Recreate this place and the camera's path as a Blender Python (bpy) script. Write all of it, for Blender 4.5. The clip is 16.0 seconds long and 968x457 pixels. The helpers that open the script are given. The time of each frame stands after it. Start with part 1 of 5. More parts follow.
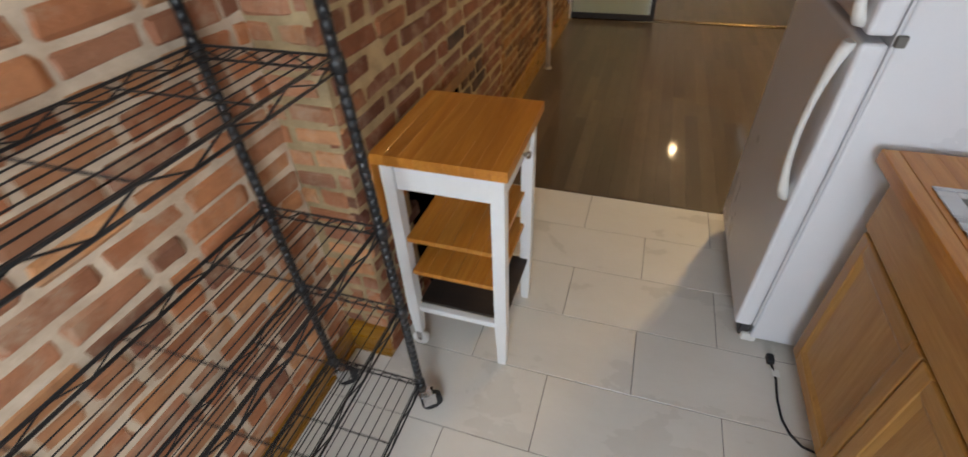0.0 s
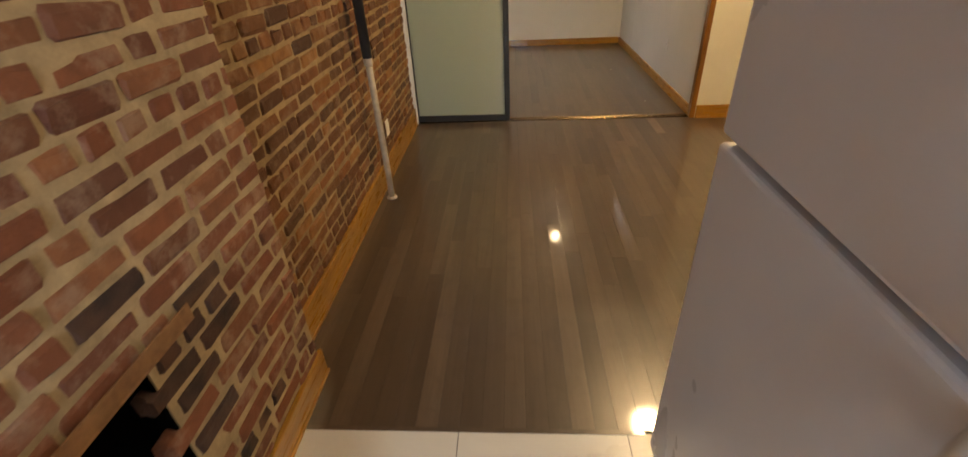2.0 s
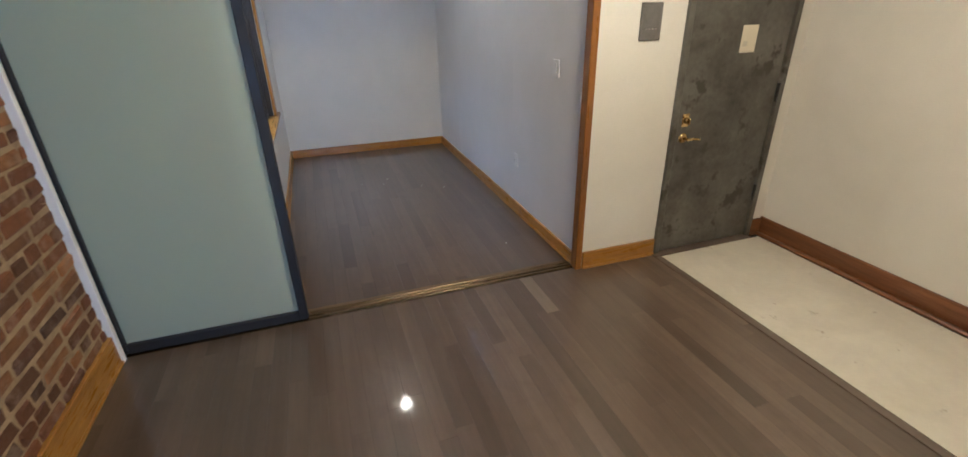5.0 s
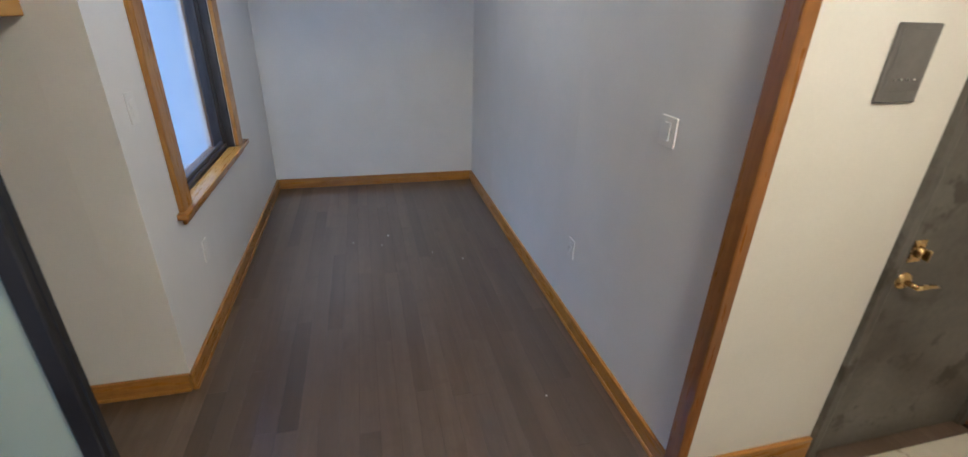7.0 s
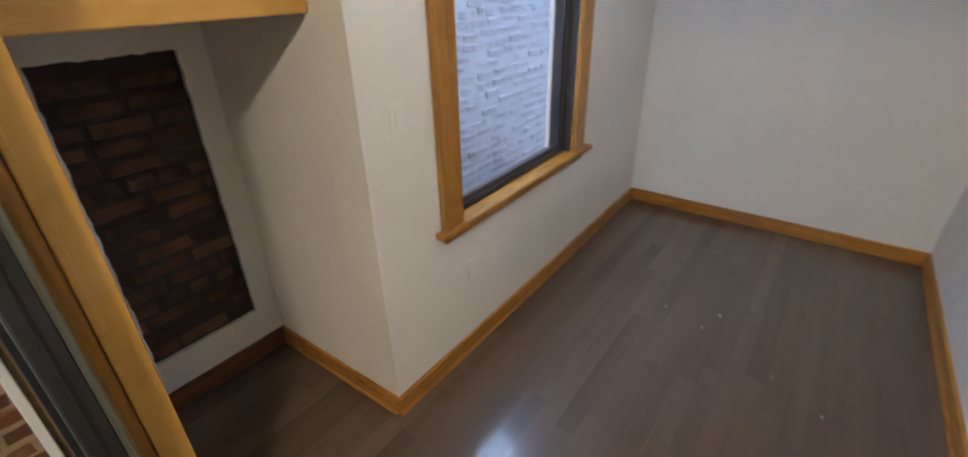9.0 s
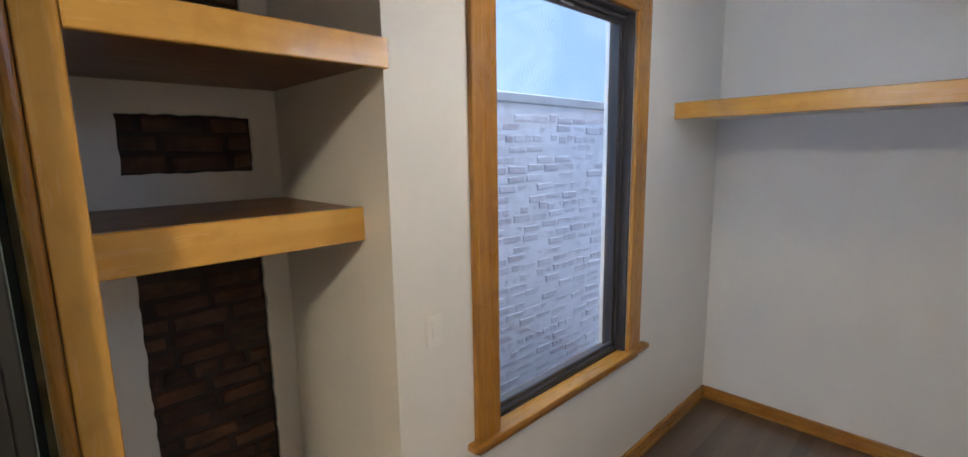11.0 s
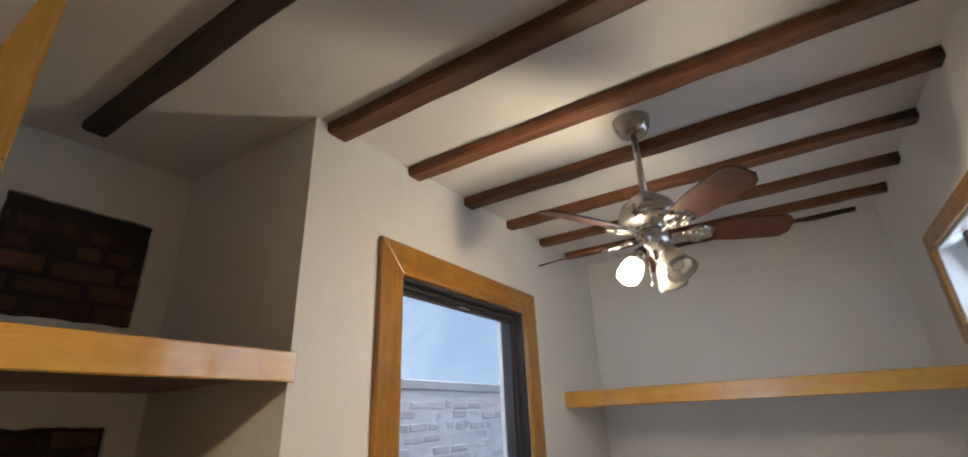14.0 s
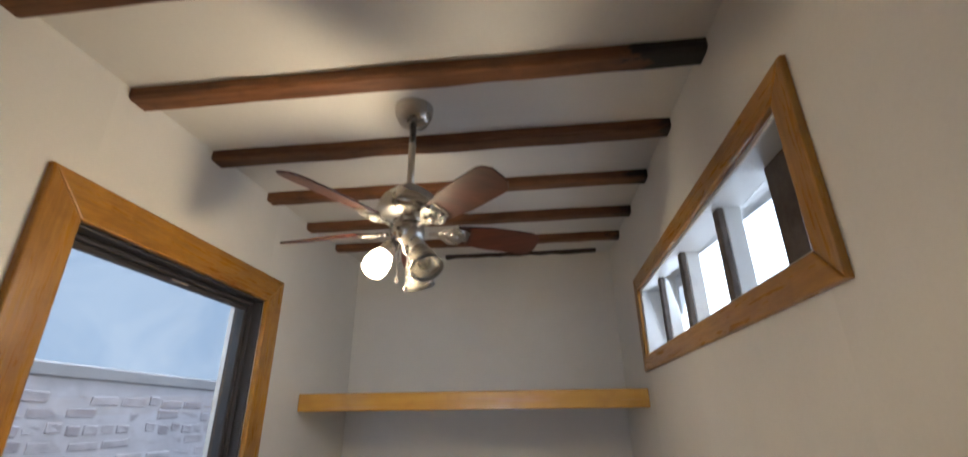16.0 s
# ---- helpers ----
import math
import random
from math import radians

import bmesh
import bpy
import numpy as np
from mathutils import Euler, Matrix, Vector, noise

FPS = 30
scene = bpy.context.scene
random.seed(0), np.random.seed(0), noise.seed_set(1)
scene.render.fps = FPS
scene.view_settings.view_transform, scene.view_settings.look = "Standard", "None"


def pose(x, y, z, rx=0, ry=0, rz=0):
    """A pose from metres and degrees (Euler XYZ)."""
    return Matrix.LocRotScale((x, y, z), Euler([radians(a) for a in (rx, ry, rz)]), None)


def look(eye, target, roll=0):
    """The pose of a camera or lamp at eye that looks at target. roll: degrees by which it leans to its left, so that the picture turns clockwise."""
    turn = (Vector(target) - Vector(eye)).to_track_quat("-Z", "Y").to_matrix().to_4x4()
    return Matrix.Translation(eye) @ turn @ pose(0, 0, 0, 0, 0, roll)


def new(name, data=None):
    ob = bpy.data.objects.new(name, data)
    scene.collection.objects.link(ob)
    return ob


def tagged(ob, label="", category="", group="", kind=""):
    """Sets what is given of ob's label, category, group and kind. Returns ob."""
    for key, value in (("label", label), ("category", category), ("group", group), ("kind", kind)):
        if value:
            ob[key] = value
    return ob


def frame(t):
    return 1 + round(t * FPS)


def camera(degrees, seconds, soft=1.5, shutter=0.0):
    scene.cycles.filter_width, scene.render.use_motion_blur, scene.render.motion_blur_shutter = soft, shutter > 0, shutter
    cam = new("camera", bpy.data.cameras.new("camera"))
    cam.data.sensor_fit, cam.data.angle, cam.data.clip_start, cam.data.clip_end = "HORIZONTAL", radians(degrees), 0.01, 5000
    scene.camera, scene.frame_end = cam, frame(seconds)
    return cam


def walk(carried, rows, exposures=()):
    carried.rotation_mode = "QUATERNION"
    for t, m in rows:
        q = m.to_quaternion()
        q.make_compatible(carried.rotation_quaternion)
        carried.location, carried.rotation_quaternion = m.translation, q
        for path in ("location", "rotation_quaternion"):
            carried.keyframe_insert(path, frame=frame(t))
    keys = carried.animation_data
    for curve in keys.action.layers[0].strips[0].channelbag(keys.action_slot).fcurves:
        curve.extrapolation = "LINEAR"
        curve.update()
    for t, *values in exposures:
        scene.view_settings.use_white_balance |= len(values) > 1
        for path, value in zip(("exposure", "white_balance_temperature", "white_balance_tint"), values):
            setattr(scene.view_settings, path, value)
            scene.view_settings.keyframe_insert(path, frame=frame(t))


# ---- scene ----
cam = camera(91.2, 16.0, shutter=0.3)
PATH = [
    (0, (-0.003, -0.047, 1.574), (-0.524, 1.413, 0.31), -2.8),
    (0.5, (-0.052, 0.242, 1.558), (-0.281, 1.735, 0.247), -4.6),
    (1, (0.054, 0.52, 1.554), (-0.124, 2.089, 0.326), -4.9),
    (1.5, (0.094, 0.809, 1.541), (-0.05, 2.463, 0.426), -3.1),
    (2, (0.063, 1.139, 1.551), (-0.066, 2.833, 0.495), -2.9),
    (2.5, (0.035, 1.428, 1.566), (-0.069, 3.156, 0.565), -3.1),
    (3, (0.056, 1.749, 1.568), (-0.032, 3.501, 0.607), -3.8),
    (3.5, (0.035, 2.13, 1.566), (0.061, 3.883, 0.603), -3.4),
    (4, (0.127, 2.415, 1.606), (0.462, 4.137, 0.646), -3.6),
    (4.2, (0.143, 2.564, 1.581), (0.64, 4.279, 0.679), -3.0),
    (6.3, (0.559, 4.102, 1.594), (1.166, 5.822, 0.772), -0.7),
    (6.5, (0.595, 4.258, 1.589), (1.156, 5.987, 0.756), 0.4),
    (7, (0.717, 4.569, 1.604), (1.169, 6.325, 0.76), 1.7),
    (7.5, (0.874, 4.829, 1.576), (1.154, 6.588, 0.666), 2.4),
    (8, (1.024, 5.077, 1.558), (0.912, 6.775, 0.506), 1.1),
    (8.5, (0.999, 5.359, 1.559), (0.521, 6.974, 0.48), 1.1),
    (9, (1.006, 5.558, 1.627), (-0.043, 6.978, 0.687), -1.3),
    (9.5, (1.052, 5.682, 1.696), (-0.25, 7.018, 0.974), 1.2),
    (10, (1.092, 5.711, 1.744), (-0.289, 7.049, 1.193), 0.2),
    (12.3, (1.107, 5.617, 1.901), (-0.275, 7.063, 1.893), -1.2),
    (12.5, (1.113, 5.619, 1.906), (-0.263, 7.069, 1.967), -1.3),
    (13, (1.111, 5.609, 1.923), (-0.18, 7.109, 2.216), -1.7),
    (13.3, (1.113, 5.611, 1.932), (-0.112, 7.131, 2.368), -2.1),
    (13.5, (1.112, 5.603, 1.936), (-0.053, 7.139, 2.468), -2.3),
    (14, (1.109, 5.579, 1.951), (0.131, 7.156, 2.697), -2.4),
    (14.5, (1.146, 5.58, 1.965), (0.423, 7.221, 2.852), -1.4),
    (15, (1.159, 5.593, 1.968), (0.718, 7.262, 2.977), -1.1),
    (15.2, (1.173, 5.617, 1.965), (0.837, 7.31, 2.974), -1.4),
    (15.5, (1.192, 5.667, 1.953), (0.968, 7.38, 2.961), -1.1),
    (16, (1.194, 5.804, 1.94), (0.99, 7.646, 2.692), -0.6),
]
walk(cam, [(t, look(eye, target, roll)) for t, eye, target, roll in PATH], [
    (0.0, -0.1, 6800, 10), (1.0, -0.06, 7000, 10), (1.5, -0.15, 7300, 10), (2.0, 0.32, 6700, 10), (3.0, 0.42, 6800, 10), (3.5, 0.45, 5400, 10), (4.2, 0.50, 4600, 10),
    (6.5, 0.42, 4300, 10), (8.5, 0.42, 4650, 10), (9.0, 0.52, 4750, 10), (10.0, 0.38, 4800, 10), (12.5, 0.38, 4950, 10), (14.0, 0.14, 5350, 10), (15.0, 0.08, 5400, 10), (16.0, -0.02, 5500, 10)])

# ---- world, sun, lamps ----
world = bpy.data.worlds.new("sky")
scene.world = world
world.use_nodes = True
wn = world.node_tree
sky = wn.nodes.new("ShaderNodeTexSky")
sky.sky_type, sky.sun_disc = "NISHITA", False
sky.sun_elevation, sky.sun_rotation = radians(67), radians(105)
sky.air_density, sky.dust_density = 1.0, 3.0
wn.links.new(sky.outputs[0], wn.nodes["Background"].inputs[0])
wn.nodes["Background"].inputs[1].default_value = 0.15


def lamp(name, kind, power, colour, m, **more):
    data = bpy.data.lights.new(name, kind)
    data.energy, data.color = power, colour
    ob = new(name, data)
    ob.matrix_world = m
    if kind == "AREA":
        data.shape, data.size, data.size_y = more.get("shape", "RECTANGLE"), more["w"], more["h"]
    elif kind == "SUN":
        data.angle = radians(more["angle"])
    else:
        data.shadow_soft_size = more["r"]
    return ob


WARM = (1.0, 0.72, 0.42)
DAY = (0.90, 0.95, 1.0)
lamp("sun", "SUN", 2.0, (0.96, 0.97, 1.0), look((0, 0, 9), (-3.6, 1.0, 0)), angle=16)
lamp("bulb_light", "POINT", 14.5, (1.0, 0.72, 0.40), pose(0.677, 7.176, 2.36), r=0.045)
lamp("ceiling_lamp_light", "AREA", 64, (1.0, 0.69, 0.34), pose(1.43, 4.3, 2.82), w=0.34, h=0.34, shape="DISK")
lamp("window_daylight", "AREA", 145, DAY, look((-1.15, 7.6, 4.15), (0.4, 7.5, 0.9)), w=3.2, h=2.0)
lamp("transom_daylight", "AREA", 3.5, DAY, look((1.90, 7.52, 2.41), (0.0, 7.3, 2.0)), w=1.5, h=0.28)
lamp("kitchen_daylight", "AREA", 66, (0.74, 0.86, 1.0), look((0.30, -1.72, 1.62), (-0.6, 0.6, 0.5)), w=0.85, h=1.1)

# ---- materials ----


def nodes_of(name):
    m = bpy.data.materials.new(name)
    m.use_nodes = True
    nt = m.node_tree
    b = nt.nodes["Principled BSDF"]
    return m, nt, b


def coords(nt, scale, shift=True):
    """World position, moved by a random amount on each object, stretched by scale."""
    g = nt.nodes.new("ShaderNodeNewGeometry")
    mp = nt.nodes.new("ShaderNodeMapping")
    mp.inputs["Scale"].default_value = scale
    if shift:
        o = nt.nodes.new("ShaderNodeObjectInfo")
        mul = nt.nodes.new("ShaderNodeMath")
        mul.operation = "MULTIPLY"
        mul.inputs[1].default_value = 37.0
        nt.links.new(o.outputs["Random"], mul.inputs[0])
        cx = nt.nodes.new("ShaderNodeCombineXYZ")
        for k in range(3):
            nt.links.new(mul.outputs[0], cx.inputs[k])
        nt.links.new(cx.outputs[0], mp.inputs["Location"])
    nt.links.new(g.outputs["Position"], mp.inputs["Vector"])
    return mp.outputs[0]


def noise_node(nt, vec, scale, detail=4.0, rough=0.6, dist=0.0):
    n = nt.nodes.new("ShaderNodeTexNoise")
    n.inputs["Scale"].default_value = scale
    n.inputs["Detail"].default_value = detail
    n.inputs["Roughness"].default_value = rough
    n.inputs["Distortion"].default_value = dist
    nt.links.new(vec, n.inputs["Vector"])
    return n.outputs["Fac"]


def ramp(nt, fac, stops):
    r = nt.nodes.new("ShaderNodeValToRGB")
    while len(r.color_ramp.elements) < len(stops):
        r.color_ramp.elements.new(0.5)
    for e, (p, c) in zip(r.color_ramp.elements, stops):
        e.position = p
        e.color = (*c, 1) if len(c) == 3 else (c[0], c[0], c[0], 1)
    nt.links.new(fac, r.inputs[0])
    return r.outputs[0]


def mixed(nt, fac, a, b, mode="MIX"):
    m = nt.nodes.new("ShaderNodeMix")
    m.data_type, m.blend_type = "RGBA", mode
    for sock, v in ((m.inputs[0], fac), (m.inputs[6], a), (m.inputs[7], b)):
        if isinstance(v, (int, float)):
            sock.default_value = v
        elif isinstance(v, tuple):
            sock.default_value = (*v, 1)
        else:
            nt.links.new(v, sock)
    return m.outputs[2]


def bump(nt, b, height, strength, distance):
    n = nt.nodes.new("ShaderNodeBump")
    n.inputs["Strength"].default_value = strength
    n.inputs["Distance"].default_value = distance
    nt.links.new(height, n.inputs["Height"])
    nt.links.new(n.outputs[0], b.inputs["Normal"])


def surface(name, stops, rough=0.5, scale=6.0, stretch=(1, 1, 1), metal=0.0, bumps=0.0, fine=60.0, coat=0.0,
            rough_span=0.12, shift=True, spots=None, dist=0.3):
    """A painted, stone, metal or wooden surface: colour from two noises, uneven gloss, fine relief."""
    m, nt, b = nodes_of(name)
    v = coords(nt, stretch, shift)
    big = noise_node(nt, v, scale, 5, 0.6, dist)
    small = noise_node(nt, v, fine, 3, 0.6)
    f = nt.nodes.new("ShaderNodeMath")
    f.operation = "MULTIPLY_ADD"
    f.inputs[1].default_value, f.inputs[2].default_value = 0.25, -0.125
    nt.links.new(small, f.inputs[0])
    add = nt.nodes.new("ShaderNodeMath")
    add.operation = "ADD"
    nt.links.new(big, add.inputs[0])
    nt.links.new(f.outputs[0], add.inputs[1])
    col = ramp(nt, add.outputs[0], stops)
    if spots:
        sp = ramp(nt, noise_node(nt, v, spots[0], 3, 0.7), [(spots[1], (0, 0, 0)), (spots[1] + 0.08, (1, 1, 1))])
        col = mixed(nt, sp, col, spots[2])
    nt.links.new(col, b.inputs["Base Color"])
    rr = ramp(nt, big, [(0.3, (max(0.03, rough - rough_span),)), (0.7, (min(1, rough + rough_span),))])
    nt.links.new(rr, b.inputs["Roughness"])
    b.inputs["Metallic"].default_value = metal
    b.inputs["Coat Weight"].default_value = coat
    b.inputs["Coat Roughness"].default_value = 0.12
    if bumps:
        bump(nt, b, add.outputs[0], 0.6, bumps)
    return m


def wood(name, dark, mid, light, axis, rough=0.35, scale=7.0, coat=0.0, per_piece=0.25, pores=0.55, relief=0.25, blotch=0.0):
    """Wood with long grain along the axis, streaks, fine pores and a tone of its own on each piece."""
    m, nt, b = nodes_of(name)
    st = [1.0, 1.0, 1.0]
    st["xyz".index(axis)] = 0.07
    v = coords(nt, st)
    big = noise_node(nt, v, scale, 4, 0.6, 1.2 if relief > 0.1 else 0.2)
    fine = noise_node(nt, v, scale * 9, 4, 0.7, 0.4)
    col = ramp(nt, big, [(0.28, dark), (0.5, mid), (0.72, light)])
    col = mixed(nt, ramp(nt, fine, [(0.35, (pores,)), (0.6, (0.0,))]), col, dark)
    if blotch:
        col = mixed(nt, ramp(nt, noise_node(nt, coords(nt, (1, 1, 1)), 11, 3, 0.55, 0.5), [(0.50, (0.0,)), (0.72, (blotch,))]), col, dark)
    o = nt.nodes.new("ShaderNodeObjectInfo")
    tone = ramp(nt, o.outputs["Random"], [(0.0, (1 - per_piece,)), (1.0, (1.0,))])
    col = mixed(nt, 1.0, col, tone, "MULTIPLY")
    nt.links.new(col, b.inputs["Base Color"])
    nt.links.new(ramp(nt, fine, [(0.3, (rough + 0.5 * min(relief, 0.24),)), (0.7, (max(0.05, rough - 0.25 * relief),))]), b.inputs["Roughness"])
    b.inputs["Coat Weight"].default_value = coat
    b.inputs["Coat Roughness"].default_value = 0.08
    bump(nt, b, fine, relief, 0.0006)
    return m


def brick_mat(name, hues, soot=0.0, lime=0.35):
    """Fired clay with a hue of its own on each brick, lime smears and dark burns."""
    m, nt, b = nodes_of(name)
    v = coords(nt, (1, 1, 1))
    o = nt.nodes.new("ShaderNodeObjectInfo")
    g = nt.nodes.new("ShaderNodeNewGeometry")
    mx = nt.nodes.new("ShaderNodeMath")
    mx.operation = "ADD"
    nt.links.new(o.outputs["Random"], mx.inputs[0])
    nt.links.new(g.outputs["Random Per Island"], mx.inputs[1])
    fr = nt.nodes.new("ShaderNodeMath")
    fr.operation = "FRACT"
    nt.links.new(mx.outputs[0], fr.inputs[0])
    base = ramp(nt, fr.outputs[0], [(i / (len(hues) - 1), h) for i, h in enumerate(hues)])
    n1 = noise_node(nt, v, 14, 5, 0.65, 0.4)
    n2 = noise_node(nt, v, 90, 4, 0.7)
    col = mixed(nt, ramp(nt, n1, [(0.35, (0.0,)), (0.75, (0.6,))]), base, tuple(c * (0.45 if hues[1][0] < 0.5 else 0.85) for c in hues[1]))
    col = mixed(nt, ramp(nt, noise_node(nt, v, 9, 5, 0.7), [(0.50, (0.0,)), (0.66, (lime,))]), col, (0.48, 0.36, 0.25))
    if soot:
        col = mixed(nt, ramp(nt, noise_node(nt, v, 5, 3, 0.6), [(0.3, (soot,)), (0.75, (soot * 0.5,))]), col, (0.012, 0.010, 0.010))
    nt.links.new(col, b.inputs["Base Color"])
    b.inputs["Roughness"].default_value = 0.78
    sm = nt.nodes.new("ShaderNodeMath")
    sm.operation = "ADD"
    nt.links.new(n1, sm.inputs[0])
    nt.links.new(n2, sm.inputs[1])
    bump(nt, b, sm.outputs[0], 0.9, 0.004)
    return m


def plain(name, colour, rough=0.5, metal=0.0, emit=0.0, trans=0.0, ior=1.45):
    m, nt, b = nodes_of(name)
    b.inputs["Base Color"].default_value = (*colour, 1)
    b.inputs["Roughness"].default_value = rough
    b.inputs["Metallic"].default_value = metal
    b.inputs["Transmission Weight"].default_value = trans
    b.inputs["IOR"].default_value = ior
    if emit:
        b.inputs["Emission Color"].default_value = (*colour, 1)
        b.inputs["Emission Strength"].default_value = emit
    return m


WHITE = surface("wall_paint", [(0.3, (0.70, 0.69, 0.66)), (0.7, (0.78, 0.77, 0.745))], 0.55, 1.3, bumps=0.0012, fine=110)
CREAM = surface("cream_paint", [(0.3, (0.60, 0.565, 0.485)), (0.7, (0.68, 0.645, 0.565))], 0.5, 1.3, bumps=0.0012, fine=110)
CEIL = surface("ceiling_paint", [(0.3, (0.66, 0.65, 0.63)), (0.7, (0.74, 0.735, 0.71))], 0.7, 1.1, bumps=0.0015, fine=80)
HUES = [(0.22, 0.088, 0.045), (0.32, 0.128, 0.062), (0.40, 0.172, 0.082), (0.26, 0.118, 0.075), (0.48, 0.24, 0.115), (0.16, 0.070, 0.048), (0.36, 0.142, 0.068)]
ROUGH_BRICK = brick_mat("worn_brick", [(h[0] * 1.45, h[1] * 1.42, h[2] * 1.30) for h in HUES], lime=0.55)
BREAST_BRICK = brick_mat("chimney_brick", [(h[0] * 0.66, h[1] * 0.54, h[2] * 0.48) for h in HUES], lime=0.34)
LONG_BRICK = brick_mat("orange_brick", [(h[0] * k, h[1] * k * 0.90, h[2] * k * 0.52) for h, k in zip(HUES, (0.40, 0.50, 0.64, 0.32, 0.68, 0.26, 0.48))], lime=0.22)
SOOTY = brick_mat("sooty_brick", HUES, soot=0.968, lime=0.15)
PALE_BRICK = brick_mat("whitewashed_brick", [(0.41, 0.375, 0.39), (0.48, 0.445, 0.46), (0.37, 0.33, 0.345), (0.53, 0.50, 0.52)], lime=0.0)
MORTAR = surface("mortar", [(0.3, (0.20, 0.135, 0.065)), (0.7, (0.42, 0.30, 0.16))], 0.9, 9, bumps=0.006, fine=120)
BREAST_MORTAR = surface("tan_lime_mortar", [(0.3, (0.25, 0.18, 0.095)), (0.7, (0.48, 0.36, 0.20))], 0.9, 9, bumps=0.006, fine=120)
DARK_MORTAR = surface("sooty_mortar", [(0.3, (0.02, 0.016, 0.014)), (0.7, (0.06, 0.045, 0.038))], 0.9, 9, bumps=0.005, fine=120)
PALE_MORTAR = surface("pale_mortar", [(0.3, (0.42, 0.40, 0.42)), (0.7, (0.54, 0.52, 0.54))], 0.9, 9, bumps=0.005, fine=90)
TILE = surface("porcelain_tile", [(0.3, (0.635, 0.60, 0.54)), (0.7, (0.69, 0.66, 0.605))], 0.33, 2.0, stretch=(1, 2, 1), bumps=0.0004, fine=40)
GROUT = surface("grout", [(0.3, (0.12, 0.105, 0.09)), (0.7, (0.20, 0.18, 0.16))], 0.9, 15)
PLANK = wood("stained_floor_wood", (0.068, 0.046, 0.029), (0.112, 0.077, 0.051), (0.150, 0.106, 0.073), "y", 0.32, 4.5, coat=0.8, per_piece=0.32, pores=0.35, relief=0.02, blotch=0.35)
PLANK.node_tree.nodes["Principled BSDF"].inputs["Coat Roughness"].default_value = 0.07
PLANK.node_tree.nodes["Principled BSDF"].inputs["Coat IOR"].default_value = 1.45
UNDER = plain("subfloor", (0.008, 0.006, 0.005), 0.8)
PINE = {a: wood("varnished_pine_" + a, (0.25, 0.105, 0.010), (0.43, 0.208, 0.022), (0.55, 0.290, 0.042), a, 0.28, 8, coat=0.3, per_piece=0.12, pores=0.6, blotch=0.55) for a in "xyz"}
BIRCH = {a: wood("varnished_plywood_" + a, (0.50, 0.26, 0.035), (0.66, 0.38, 0.060), (0.74, 0.47, 0.10), a, 0.24, 3, coat=0.5, per_piece=0.08, pores=0.25, relief=0.12, blotch=0.55) for a in "xyz"}
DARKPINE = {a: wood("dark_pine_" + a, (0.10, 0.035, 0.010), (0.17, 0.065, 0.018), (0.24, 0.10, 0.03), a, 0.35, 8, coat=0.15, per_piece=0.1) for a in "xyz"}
BLOCK = wood("butcher_block", (0.42, 0.145, 0.018), (0.57, 0.225, 0.032), (0.65, 0.30, 0.058), "y", 0.33, 9, coat=0.15, per_piece=0.2)
BLOCK_UP = wood("butcher_block_upright", (0.42, 0.145, 0.018), (0.57, 0.225, 0.032), (0.65, 0.30, 0.058), "z", 0.33, 9, coat=0.15, per_piece=0.2)
OAK = {a: wood("oak_cabinet_" + a, (0.37, 0.170, 0.036), (0.48, 0.245, 0.058), (0.55, 0.305, 0.085), a, 0.4, 8, coat=0.1, per_piece=0.1) for a in "xyz"}
BEAM = wood("old_beam_wood", (0.062, 0.023, 0.009), (0.185, 0.073, 0.024), (0.29, 0.122, 0.041), "x", 0.55, 7, per_piece=0.40, blotch=0.5)


def burnt(name, reach):
    """Old beam wood, charred black with a ragged front over the last stretch before the transom wall."""
    m = wood(name, (0.062, 0.023, 0.009), (0.185, 0.073, 0.024), (0.29, 0.122, 0.041), "x", 0.55, 7, per_piece=0.2, blotch=0.5)
    nt = m.node_tree
    b = nt.nodes["Principled BSDF"]
    old = b.inputs["Base Color"].links[0].from_socket
    g = nt.nodes.new("ShaderNodeNewGeometry")
    sep = nt.nodes.new("ShaderNodeSeparateXYZ")
    nt.links.new(g.outputs["Position"], sep.inputs[0])
    ragged = noise_node(nt, coords(nt, (0.6, 1.6, 1.6)), 13, 4, 0.7, 0.6)
    add = nt.nodes.new("ShaderNodeMath")
    add.operation = "MULTIPLY_ADD"
    add.inputs[1].default_value = 0.42
    nt.links.new(ragged, add.inputs[0])
    nt.links.new(sep.outputs[0], add.inputs[2])
    edge = nt.nodes.new("ShaderNodeMath")
    edge.operation = "SUBTRACT"
    edge.inputs[1].default_value = 1.738 + 0.21 - reach - 0.5
    nt.links.new(add.outputs[0], edge.inputs[0])
    nt.links.new(mixed(nt, ramp(nt, edge.outputs[0], [(0.48, (0.0,)), (0.53, (1.0,))]), old, (0.010, 0.008, 0.007)), b.inputs["Base Color"])
    return m


